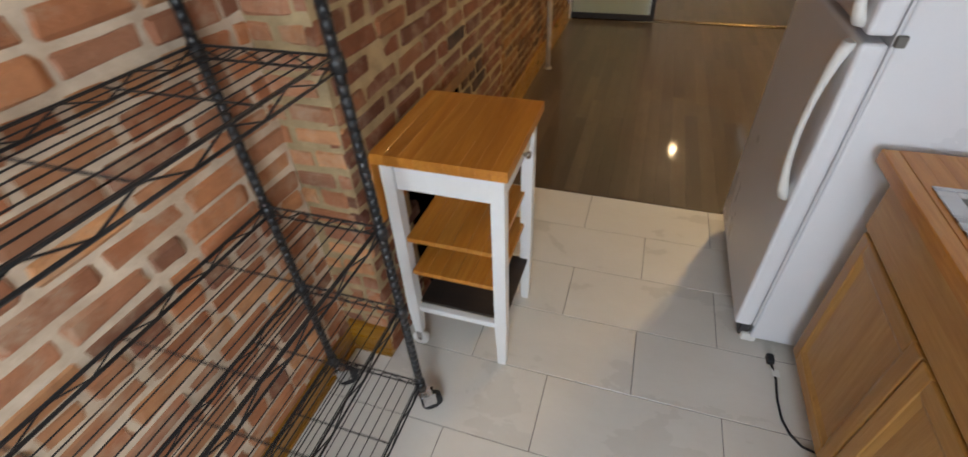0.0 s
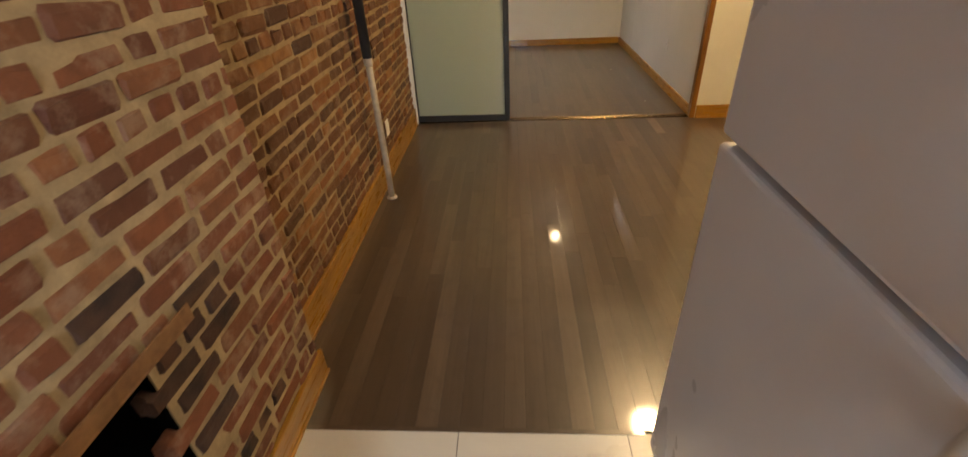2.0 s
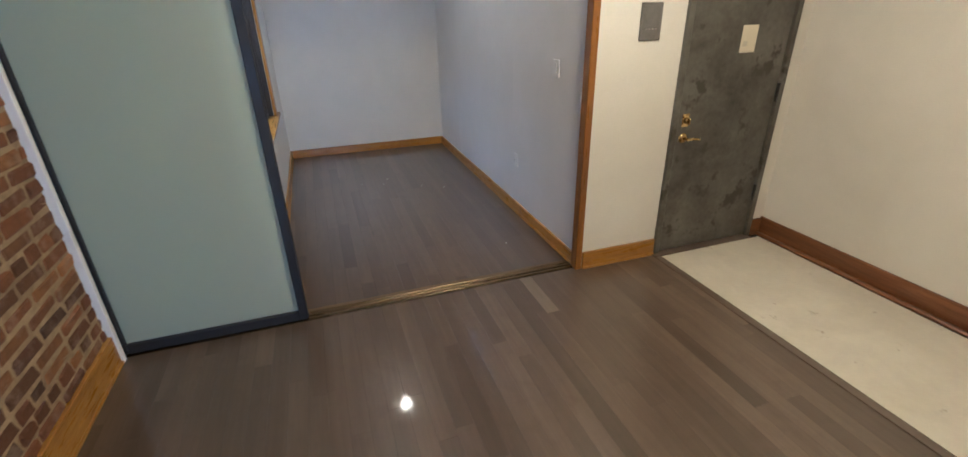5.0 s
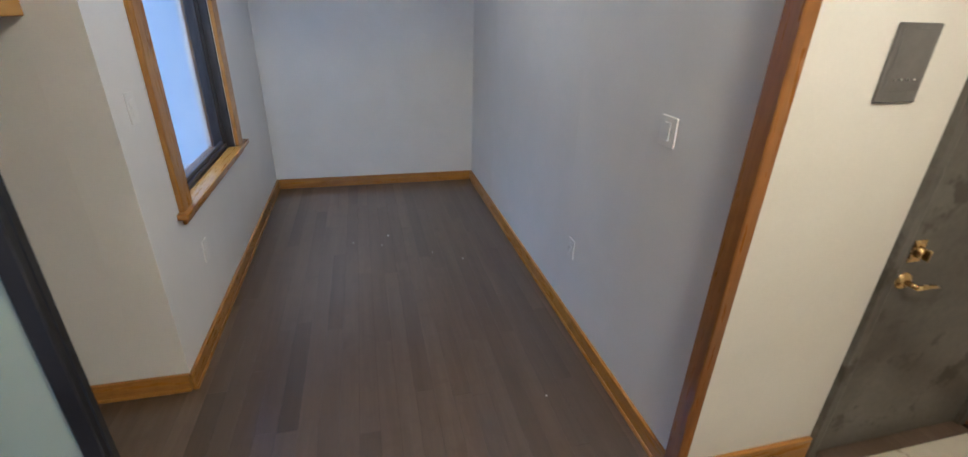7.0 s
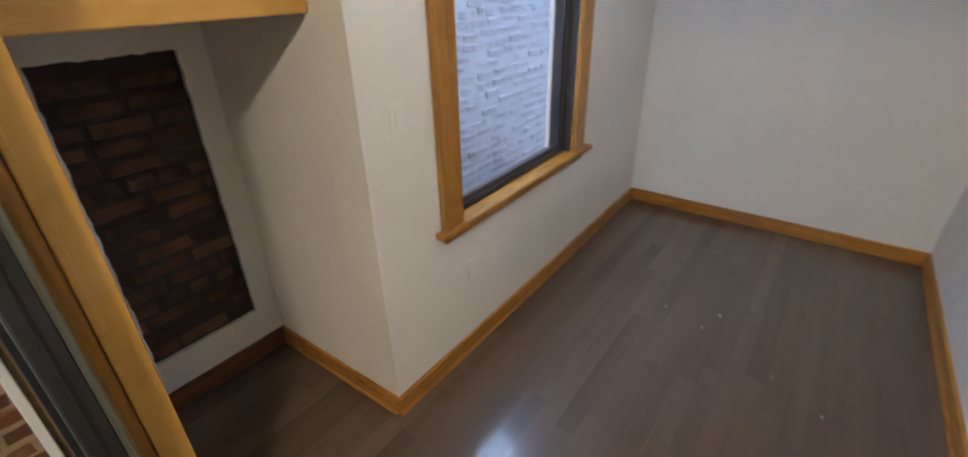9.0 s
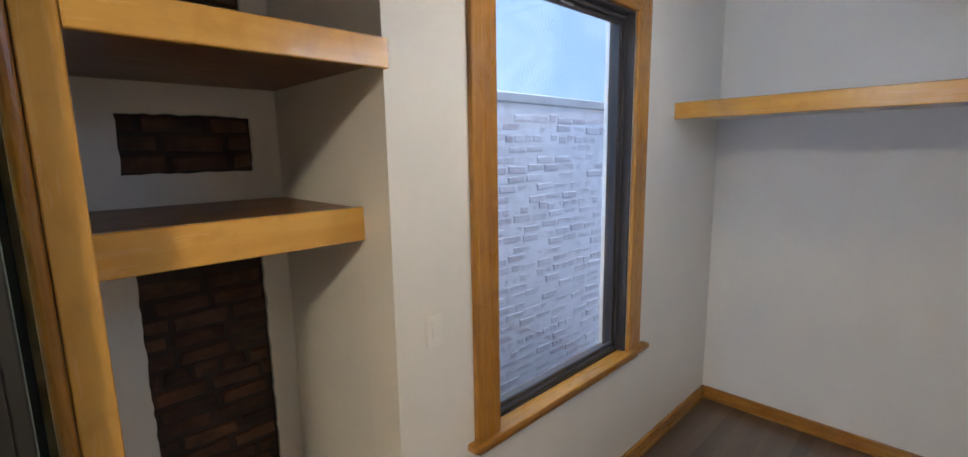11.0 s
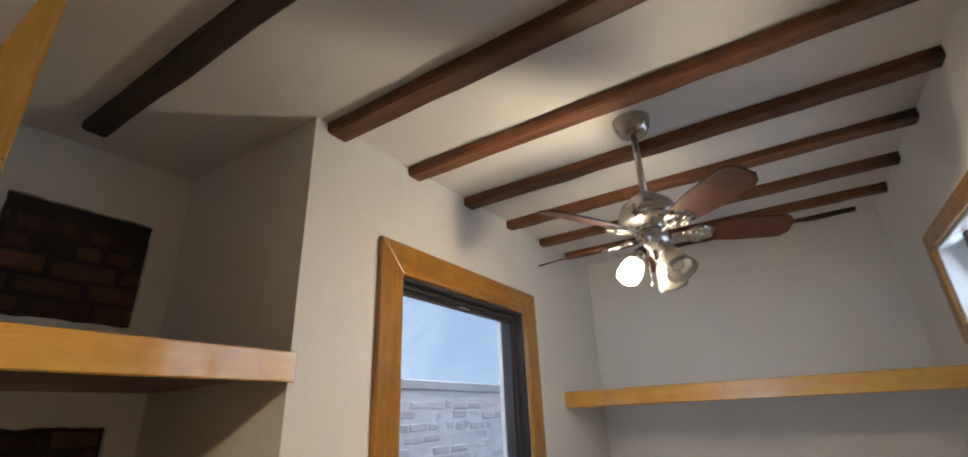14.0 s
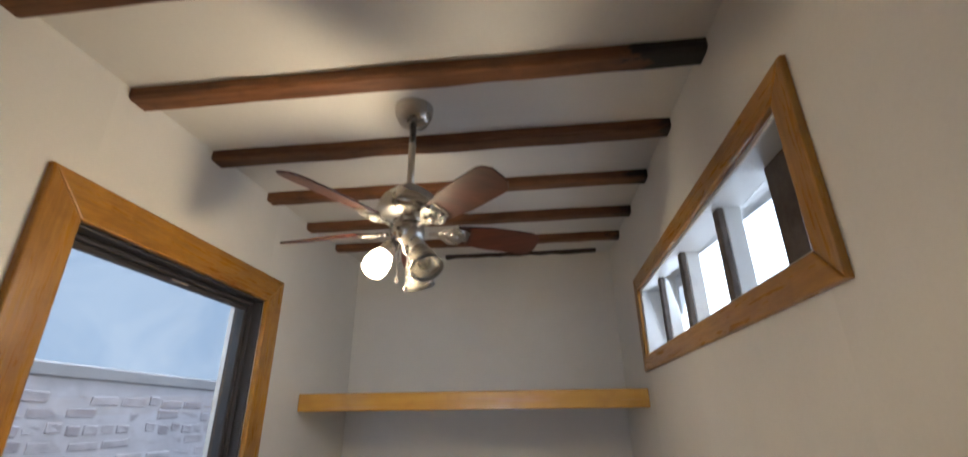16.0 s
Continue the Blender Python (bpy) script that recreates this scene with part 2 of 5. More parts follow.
BURNT_LONG, BURNT_SHORT = burnt("burnt_beam_wood", 0.22), burnt("scorched_beam_wood", 0.05)
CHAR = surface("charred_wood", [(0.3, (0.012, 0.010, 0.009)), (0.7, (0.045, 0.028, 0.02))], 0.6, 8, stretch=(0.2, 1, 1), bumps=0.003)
BLADE = wood("fan_blade_wood", (0.042, 0.012, 0.007), (0.078, 0.022, 0.012), (0.115, 0.038, 0.020), "x", 0.4, 9)
LACQUER = surface("white_lacquer", [(0.3, (0.72, 0.72, 0.71)), (0.7, (0.80, 0.80, 0.79))], 0.38, 3)
ENAMEL = surface("white_enamel", [(0.3, (0.70, 0.71, 0.745)), (0.7, (0.755, 0.765, 0.80))], 0.35, 2, bumps=0.0006, fine=260)
PLASTIC = surface("white_plastic", [(0.3, (0.74, 0.73, 0.70)), (0.7, (0.80, 0.79, 0.76))], 0.35, 5)
BLACK_METAL = surface("black_epoxy", [(0.3, (0.012, 0.012, 0.013)), (0.7, (0.028, 0.028, 0.030))], 0.38, 8, metal=0.2)
BLACK_FRAME = surface("black_aluminium", [(0.3, (0.010, 0.010, 0.011)), (0.7, (0.022, 0.022, 0.024))], 0.55, 5)
GREY_VINYL = surface("dark_window_frame", [(0.3, (0.030, 0.028, 0.030)), (0.7, (0.055, 0.052, 0.056))], 0.4, 5)
PIER = surface("weathered_pier", [(0.3, (0.07, 0.055, 0.045)), (0.7, (0.17, 0.14, 0.12))], 0.8, 14, bumps=0.004)
RUBBER = plain("black_rubber", (0.015, 0.015, 0.016), 0.6)
CHROME = surface("chrome", [(0.3, (0.62, 0.62, 0.63)), (0.7, (0.72, 0.72, 0.73))], 0.18, 9, metal=1.0, rough_span=0.06)
NICKEL = surface("brushed_nickel", [(0.3, (0.42, 0.40, 0.37)), (0.7, (0.55, 0.53, 0.49))], 0.28, 9, metal=1.0, rough_span=0.06)
BRASS = surface("worn_brass", [(0.3, (0.50, 0.34, 0.12)), (0.7, (0.72, 0.54, 0.22))], 0.25, 18, metal=1.0)
STEEL = surface("stainless_steel", [(0.3, (0.50, 0.50, 0.50)), (0.7, (0.60, 0.60, 0.60))], 0.3, 4, stretch=(1, 8, 1), metal=1.0)
DOOR_GREY = surface("grey_metal_door_paint", [(0.28, (0.040, 0.036, 0.028)), (0.5, (0.092, 0.085, 0.069)), (0.72, (0.150, 0.140, 0.118))], 0.40, 3.2, bumps=0.001, fine=30, spots=(6.0, 0.58, (0.045, 0.040, 0.028)))
PANEL_GREY = surface("grey_steel_plate", [(0.3, (0.13, 0.122, 0.11)), (0.7, (0.20, 0.19, 0.172))], 0.45, 6, metal=0.4)
LINO = surface("cream_linoleum", [(0.3, (0.44, 0.40, 0.31)), (0.7, (0.54, 0.50, 0.40))], 0.45, 3.5, fine=25, spots=(9, 0.66, (0.27, 0.23, 0.16)))
PIPE_PAINT = surface("scuffed_pipe_paint", [(0.3, (0.36, 0.29, 0.20)), (0.7, (0.56, 0.48, 0.37))], 0.5, 14, bumps=0.002)
FOAM = surface("black_pipe_wrap", [(0.3, (0.014, 0.013, 0.013)), (0.7, (0.03, 0.028, 0.027))], 0.7, 8)
FIREBOX_BLACK = plain("firebox_black", (0.004, 0.0036, 0.0033), 1.0)
FIREBOX_BLACK.node_tree.nodes["Principled BSDF"].inputs["Specular IOR Level"].default_value = 0.0
CONCRETE = surface("concrete_coping", [(0.3, (0.34, 0.34, 0.34)), (0.7, (0.44, 0.44, 0.44))], 0.9, 4, bumps=0.003)
PALE_REVEAL = surface("pale_render", [(0.3, (0.62, 0.68, 0.74)), (0.7, (0.70, 0.75, 0.80))], 0.8, 3, bumps=0.002)
BULB = plain("lit_bulb_glass", (1.0, 0.80, 0.52), 0.4, emit=14.0)
CLEAR = plain("clear_glass", (0.97, 0.98, 0.98), 0.02, trans=1.0)
SHADE_GLASS = plain("ribbed_shade_glass", (0.90, 0.86, 0.76), 0.12, trans=0.85)
NOTICE = plain("notice_paper", (0.62, 0.56, 0.42), 0.6)


def frosted():
    m, nt, b = nodes_of("frosted_glass")
    b.inputs["Base Color"].default_value = (0.58, 0.62, 0.52, 1)
    b.inputs["Roughness"].default_value = 0.06
    v = coords(nt, (1, 1, 1))
    tr = nt.nodes.new("ShaderNodeBsdfTranslucent")
    tr.inputs[0].default_value = (0.80, 0.87, 0.74, 1)
    mix = nt.nodes.new("ShaderNodeMixShader")
    mix.inputs[0].default_value = 0.5
    nt.links.new(b.outputs[0], mix.inputs[1])
    nt.links.new(tr.outputs[0], mix.inputs[2])
    nt.links.new(mix.outputs[0], nt.nodes["Material Output"].inputs[0])
    bump(nt, b, noise_node(nt, v, 400, 2), 0.05, 0.0005)
    return m


FROST = frosted()

# ---- mesh helpers ----


def box(bm, x0, x1, y0, y1, z0, z1, bevel=0.0, m=None, seg=1):
    vs = [bm.verts.new((x, y, z)) for x in (x0, x1) for y in (y0, y1) for z in (z0, z1)]
    fs = [bm.faces.new([vs[i] for i in q]) for q in ((0, 1, 3, 2), (4, 6, 7, 5), (0, 4, 5, 1), (2, 3, 7, 6), (0, 2, 6, 4), (1, 5, 7, 3))]
    if bevel:
        es = list({e for f in fs for e in f.edges})
        got = bmesh.ops.bevel(bm, geom=es, offset=bevel, segments=seg, affect="EDGES", profile=0.5)
        vs = list({v for f in got["faces"] for v in f.verts} | {v for v in vs if v.is_valid})
    if m is not None:
        for v in vs:
            v.co = m @ v.co
    return vs


def bx(*a, **k):
    bm = bmesh.new()
    box(bm, *a, **k)
    return bm


def tube(bm, p0, p1, r0, r1=None, seg=10, caps=True):
    """A round bar from p0 to p1."""
    p0, p1 = Vector(p0), Vector(p1)
    r1 = r0 if r1 is None else r1
    q = (p1 - p0).to_track_quat("Z", "Y")
    rings = []
    for p, r in ((p0, r0), (p1, r1)):
        rings.append([bm.verts.new(p + q @ Vector((r * math.cos(2 * math.pi * k / seg), r * math.sin(2 * math.pi * k / seg), 0))) for k in range(seg)])
    for k in range(seg):
        f = bm.faces.new((rings[0][k], rings[0][(k + 1) % seg], rings[1][(k + 1) % seg], rings[1][k]))
        f.smooth = seg > 6
    if caps:
        bm.faces.new(rings[0][::-1])
        bm.faces.new(rings[1])


def lathe(bm, profile, seg=24, m=None):
    """A turned shape from (radius, height) pairs round the z axis."""
    m = m or Matrix()
    rings = [[bm.verts.new(m @ Vector((max(r, 1e-4) * math.cos(2 * math.pi * k / seg), max(r, 1e-4) * math.sin(2 * math.pi * k / seg), z))) for k in range(seg)] for r, z in profile]
    for a, b in zip(rings, rings[1:]):
        for k in range(seg):
            bm.faces.new((a[k], a[(k + 1) % seg], b[(k + 1) % seg], b[k])).smooth = True


def sweep(bm, pts, r, seg=8):
    """A bent round bar through the points."""
    pts = [Vector(p) for p in pts]
    rings = []
    for i, p in enumerate(pts):
        d = (pts[min(i + 1, len(pts) - 1)] - pts[max(i - 1, 0)]).normalized()
        q = d.to_track_quat("Z", "Y")
        rr = r(i / (len(pts) - 1)) if callable(r) else r
        rings.append([bm.verts.new(p + q @ Vector((rr * math.cos(2 * math.pi * k / seg), rr * math.sin(2 * math.pi * k / seg), 0))) for k in range(seg)])
    for a, b in zip(rings, rings[1:]):
        for k in range(seg):
            bm.faces.new((a[k], a[(k + 1) % seg], b[(k + 1) % seg], b[k])).smooth = True
    bm.faces.new(rings[0][::-1])
    bm.faces.new(rings[-1])


def done(name, bm, material):
    bmesh.ops.recalc_face_normals(bm, faces=bm.faces[:])
    me = bpy.data.meshes.new(name)
    bm.to_mesh(me)
    bm.free()
    me.materials.append(material)
    return new(name, me)


def part(name, bm, material, parent, label=""):
    ob = done(name, bm, material)
    ob.parent = parent
    ob.matrix_parent_inverse = parent.matrix_world.inverted() if parent.type != "EMPTY" else Matrix.Translation(-parent.location)
    if label:
        ob["label"] = label
    return ob


def thing(name, x, y, z, label, category, group=""):
    ob = new(name)
    ob.location = (x, y, z)
    ob.empty_display_size = 0.1
    return tagged(ob, label, category, group)


def struct(name, bm, material, label="", category=""):
    return tagged(done(name, bm, material), label, category, kind="structure")


def piece(name, mesh, parent, m):
    """One of many alike pieces, on shared mesh data; the parent's origin is the world's."""
    ob = new(name, mesh)
    ob.parent = parent
    ob.matrix_basis = m
    return ob


def mesh_of(name, bm, material):
    bmesh.ops.recalc_face_normals(bm, faces=bm.faces[:])
    me = bpy.data.meshes.new(name)
    bm.to_mesh(me)
    bm.free()
    me.materials.append(material)
    return me

# ---- plan: x to the right, y along the brick wall, floor at 0 ----
XB, XF, XA = -0.89, -0.755, -0.945     # brick: long wall, chimney breast, kitchen recess
YE = 2.22                              # end of the tiled floor
YP = 5.61                              # partition with the sliding glass doors
YD = 5.562                             # face of the entrance wall
XR = 3.285                             # living room, wall with the skirting
XW, XT = -0.133, 1.738                 # bedroom, window wall and transom wall
YC, YF = 6.477, 9.13                   # bedroom, corner of the niche and far wall
ZC = 2.95


def ceil_z(y):
    return 2.980 + 0.034 * (y - 6.5)


# floors (pieces come at the end of the file)
floor_kitchen = struct("floor_kitchen", bx(-1.1, 1.4, -1.75, YE, -0.12, -0.0025), GROUT, "pale porcelain tile floor with thin grey joints", "floor")
floor_wood = struct("floor_wood", bx(-1.2, XR + 0.1, YE, YF + 0.1, -0.12, -0.004), UNDER, "dark stained glossy wood strip floor", "floor")
bm = bx(2.352, XR - 0.065, 2.4, 5.50, -0.01, 0.004, bevel=0.002)
struct("floor_linoleum", bm, LINO, "cream worn linoleum strip before the entrance door", "floor")
struct("floor_edging", bx(2.30, 2.351, 2.4, 5.50, -0.003, 0.006, bevel=0.002), PLANK, "dark wood edging along the linoleum", "trim")
struct("threshold_wood", bx(2.30, 3.15, 5.502, YD + 0.01, -0.003, 0.008, bevel=0.003), PLANK, "dark wood sill under the entrance door", "trim")
struct("threshold_tile", bx(-0.78, 0.52, YE - 0.006, YE + 0.012, -0.003, 0.002), PLANK, "dark edge strip between tiles and wood floor", "trim")

# walls
struct("wall_kitchen_back", bx(-1.1, -0.75, -1.87, -1.75, 0, ZC), WHITE, "white painted plaster wall", "wall")
struct("wall_kitchen_back_side", bx(0.75, 1.4, -1.87, -1.75, 0, ZC), WHITE, "white painted plaster wall", "wall")
struct("wall_kitchen_back_sill", bx(-0.75, 0.75, -1.87, -1.75, 0, 0.9), WHITE, "white painted plaster wall under a window", "wall")
struct("wall_kitchen_back_head", bx(-0.75, 0.75, -1.87, -1.75, 2.2, ZC), WHITE, "white painted plaster wall over a window", "wall")
struct("wall_kitchen_side", bx(1.28, 1.4, -1.75, 2.14, 0, ZC), WHITE, "white painted plaster wall behind the counter", "wall")
struct("wall_living_return", bx(1.28, XR + 0.12, 2.14, 2.26, 0, ZC), CREAM, "cream painted plaster wall", "wall")
struct("wall_living_side", bx(XR, XR + 0.12, 2.26, YP + 0.14, 0, ZC), CREAM, "cream painted plaster wall", "wall")
struct("wall_entrance", bx(1.752, 2.325, YD, YD + 0.13, 0, ZC), CREAM, "cream painted wall beside the entrance door", "wall")
struct("wall_entrance_head", bx(2.325, 3.17, YD, YD + 0.13, 2.12, ZC), CREAM, "cream painted wall over the entrance door", "wall")
struct("wall_entrance_end", bx(3.17, XR, YD, YD + 0.13, 0, ZC), CREAM, "narrow cream painted wall beside the entrance door", "wall")
struct("wall_partition_head", bx(XB, 1.751, YP - 0.045, YP + 0.045, 2.42, ZC), WHITE, "white wall over the sliding doors", "wall")
struct("ceiling_living", bx(-1.1, XR + 0.1, -1.8, YP - 0.041, ZC, ZC + 0.1), CEIL, "white painted ceiling", "ceiling")

# bedroom shell
def sloped_slab(x0, x1, y0, y1):
    bm = bmesh.new()
    vs = [bm.verts.new((x, y, ceil_z(y) + dz)) for dz in (0, 0.1) for x in (x0, x1) for y in (y0, y1)]
    for q in ((0, 1, 3, 2), (4, 6, 7, 5), (0, 4, 5, 1), (2, 3, 7, 6), (0, 2, 6, 4), (1, 5, 7, 3)):
        bm.faces.new([vs[i] for i in q])
    return bm


struct("ceiling_bedroom", sloped_slab(XW - 0.175, 1.95, YP + 0.046, YF + 0.12), CEIL, "white ceiling between exposed old beams", "ceiling")
struct("ceiling_niche", sloped_slab(-1.2, XW - 0.175, YP + 0.046, YC + 0.12), CEIL, "white ceiling over the niche", "ceiling")
# unseen slabs added above the ceilings to stop sky light leaking in
struct("roof_front", bx(-1.25, XR + 0.2, -1.9, 6.62, 3.16, 3.24), CEIL, "unseen slab added over the rooms to keep sky light out", "roof")
struct("roof_bedroom", bx(XW - 0.175, 2.0, 6.62, YF + 0.2, 3.16, 3.24), CEIL, "unseen slab added over the bedroom to keep sky light out", "roof")
struct("wall_partition_top", bx(-1.2, 1.95, YP - 0.040, YP + 0.050, ZC, 3.16), WHITE, "white wall closing the ceiling step", "wall")
struct("wall_bedroom_far", bx(-0.3, 1.9, YF, YF + 0.12, 0, 3.1), WHITE, "white painted plaster wall", "wall")
W0, W1, WZ0, WZ1 = 6.933, 7.96, 0.72, 2.497        # window opening
XO = XW - 0.175
for n, a in (("near", (XO, XW, YC, W0, 0, 3.1)), ("far", (XO, XW, W1, YF, 0, 3.1)), ("sill", (XO, XW, W0, W1, 0, WZ0)), ("head", (XO, XW, W0, W1, WZ1, 3.1))):
    struct("wall_window_" + n, bx(*a), WHITE, "white painted wall round the bedroom window", "wall")
T0, T1, TZ0, TZ1 = 6.728, 8.315, 2.235, 2.570       # transom opening
for n, a in (("near", (XT, XT + 0.2, YP + 0.005, T0, 0, 3.1)), ("far", (XT, XT + 0.2, T1, YF, 0, 3.1)), ("below", (XT, XT + 0.2, T0, T1, 0, TZ0)), ("above", (XT, XT + 0.2, T0, T1, TZ1, 3.1))):
    struct("wall_transom_" + n, bx(*a), WHITE, "white painted wall with a high transom window", "wall")
struct("wall_niche_side", bx(-1.1, XO, YC, YC + 0.12, 0, 3.0), WHITE, "white painted niche wall", "wall")
struct("wall_niche_near", bx(-1.1, -0.331, 5.68, 5.73, 0, 3.0), WHITE, "white painted niche wall", "wall")
# niche back wall with three openings in the plaster
PY0, PY1 = 5.933, 6.373
PANELS = [(0.241, 1.415), (1.766, 1.978), (2.316, 2.722)]
XN = -0.95


def plaster_sheet():
    """One sheet of plaster with broken, uneven edges round the three bare patches."""
    def cuts(marks, step):
        out = []
        for p, q in zip(marks, marks[1:]):
            n = max(1, round((q - p) / step))
            out += [p + (q - p) * i / n for i in range(n)]
        return out + [marks[-1]]
    ys = cuts([5.73, PY0, PY1, YC], 0.03)
    zs = cuts([0.0] + [v for p in PANELS for v in p] + [3.0], 0.03)
    rnd = random.Random(12)

    def hole(y, z):
        for p, q in PANELS:
            if PY0 < y < PY1 and p < z < q:
                e = min(y - PY0, PY1 - y) + min(z - p, q - z)
                return e > 0.02
        return False
    bm = bmesh.new()
    grid = [[bm.verts.new((XN, y, z)) for z in zs] for y in ys]
    for i in range(len(ys) - 1):
        for j in range(len(zs) - 1):
            if not hole((ys[i] + ys[i + 1]) / 2, (zs[j] + zs[j + 1]) / 2):
                bm.faces.new((grid[i][j], grid[i + 1][j], grid[i + 1][j + 1], grid[i][j + 1]))
    for row in grid:
        for v in row:
            if not v.link_faces:
                bm.verts.remove(v)
            elif v.is_boundary and 5.74 < v.co.y < YC - 0.01 and 0.01 < v.co.z < 2.99:
                v.co += Vector((-rnd.uniform(0, 0.004), rnd.uniform(-0.004, 0.004), rnd.uniform(-0.004, 0.004)))
    ext = bmesh.ops.extrude_face_region(bm, geom=bm.faces[:])
    for v in [g for g in ext["geom"] if isinstance(g, bmesh.types.BMVert)]:
        v.co.x = XN - 0.030
    return bm


bm = plaster_sheet()
struct("wall_niche_back", bm, WHITE, "white plaster niche wall with patches of bare brick", "wall")
struct("wall_niche_core", bx(-1.2, XN - 0.031, 5.68, YC + 0.12, 0, 3.0), DARK_MORTAR, "old sooty masonry behind the plaster", "wall")


def skirting(name, x0, y0, x1, y1, h=0.115, d=0.018, material=None, inward=(1, 0)):
    """A skirting board with a rounded top along a wall, standing proud of it."""
    ax = "x" if abs(x1 - x0) > abs(y1 - y0) else "y"
    ex, ey = inward[0] * d, inward[1] * d
    bm = bmesh.new()
    box(bm, min(x0, x1, x0 + ex), max(x0, x1, x0 + ex), min(y0, y1, y0 + ey), max(y0, y1, y0 + ey), 0.0, h, bevel=0.005, seg=2)
    hx, hy = inward[0] * 0.009, inward[1] * 0.009
    box(bm, min(x0 + ex, x1 + ex + hx), max(x0 + ex, x1 + ex + hx), min(y0 + ey, y1 + ey + hy), max(y0 + ey, y1 + ey + hy), 0.0, 0.018, bevel=0.003)
    return struct(name, bm, (material or PINE)[ax], "varnished orange pine skirting board", "baseboard")


skirting("baseboard_brick", XB, 2.49, XB, YP - 0.06, h=0.165, d=0.024)
skirting("baseboard_breast", XF, 1.92, XF, 2.50, h=0.125, d=0.02)
skirting("baseboard_recess", XA, -1.7, XA, 0.93, h=0.11, d=0.02)
skirting("baseboard_step", XA + 0.021, 0.93, XF, 0.93, h=0.16, d=0.02, inward=(0, -1))
skirting("baseboard_entrance", 1.756, YD, 2.316, YD, h=0.12, inward=(0, -1))
skirting("baseboard_entrance_end", 3.177, YD, XR - 0.02, YD, h=0.125, inward=(0, -1), material=DARKPINE)
skirting("baseboard_living_side", XR, 2.3, XR, YD, h=0.135, inward=(-1, 0), material=DARKPINE)
struct("shoe_moulding", bx(XR - 0.062, XR - 0.028, 2.3, YD - 0.02, 0, 0.024, bevel=0.008), DARKPINE["y"], "dark wood shoe strip along the skirting", "baseboard")
skirting("baseboard_window", XW, YC - 0.018, XW, YF, h=0.09)
skirting("baseboard_far", XW + 0.02, YF, XT - 0.02, YF, h=0.09, inward=(0, -1))
skirting("baseboard_transom", XT, YP + 0.006, XT, YF, h=0.09, inward=(-1, 0))
skirting("baseboard_niche_side", XN + 0.02, YC, XW - 0.001, YC, h=0.09, inward=(0, -1))
skirting("baseboard_niche_back", XN, 5.73, XN, YC, h=0.09, material=DARKPINE)

# door jambs of the wide opening
# right jamb: the shade on it is put into a darker pine colour
struct("jamb_right", bx(1.705, 1.751, YD - 0.015, YP + 0.004, 0, 2.42, bevel=0.004), wood("shaded_pine", (0.16, 0.060, 0.008), (0.29, 0.118, 0.013), (0.37, 0.165, 0.022), "z", 0.3, 8, coat=0.3, pores=0.4, blotch=0.35), "varnished pine door jamb", "jamb")
for z0, z1 in ((0.0, 2.456), (2.457, 2.94)):
    struct("jamb_left", bx(-0.33, -0.100, 5.698, 5.766, z0, z1, bevel=0.003), BIRCH["z"], "varnished plywood upright of the niche", "jamb")
struct("jamb_left_casing", bx(-0.33, -0.098, 5.665, 5.697, 0, 2.94, bevel=0.012, seg=3), PINE["z"], "varnished pine casing beside the niche", "jamb")
struct("trim_white", bx(XB - 0.03, XB + 0.035, YP - 0.075, YP - 0.045, 0, 2.42, bevel=0.003), PLASTIC, "white strip where brick meets the sliding door", "trim")
bm = bmesh.new()
for k in range(3):
    box(bm, 0.03, 1.704, YP - 0.02 + 0.032 * k, YP - 0.004 + 0.032 * k, -0.004, 0.010, bevel=0.003)
box(bm, XB, 1.704, YP - 0.03, YP + 0.085, -0.004, 0.003)
track = struct("floor_track", bm, surface("track_metal", [(0.3, (0.055, 0.036, 0.020)), (0.7, (0.20, 0.14, 0.07))], 0.26, 9, stretch=(0.06, 1, 1), metal=0.75), "dark metal sliding door track on the floor", "track")


def glass_door(y, x0, x1, label):
    t = thing("sliding_glass_door", (x0 + x1) / 2, y, 0.004, label, "sliding door")
    part("glass", bx(x0 + 0.03, x1 - 0.03, y + 0.022, y + 0.030, 0.05, 2.36), FROST, t, "frosted greenish glass")
    for a in (x0, x1 - 0.044):
        part("stile", bx(a, a + 0.044, y, y + 0.052, 0.01, 2.40, bevel=0.003), BLACK_FRAME, t, "black metal stile")
    part("rail", bx(x0 + 0.044, x1 - 0.044, y, y + 0.052, 0.01, 0.064, bevel=0.003), BLACK_FRAME, t, "black metal rail")
    part("rail", bx(x0 + 0.044, x1 - 0.044, y, y + 0.052, 2.355, 2.40, bevel=0.003), BLACK_FRAME, t, "black metal rail")
    part("seal", bx(x1 - 0.0005, x1 + 0.004, y + 0.022, y + 0.027, 0.02, 2.39), BLACK_FRAME, t, "thin black edge seal")


glass_door(YP - 0.022, -0.895, 0.026, "frosted glass sliding door in a black metal frame")

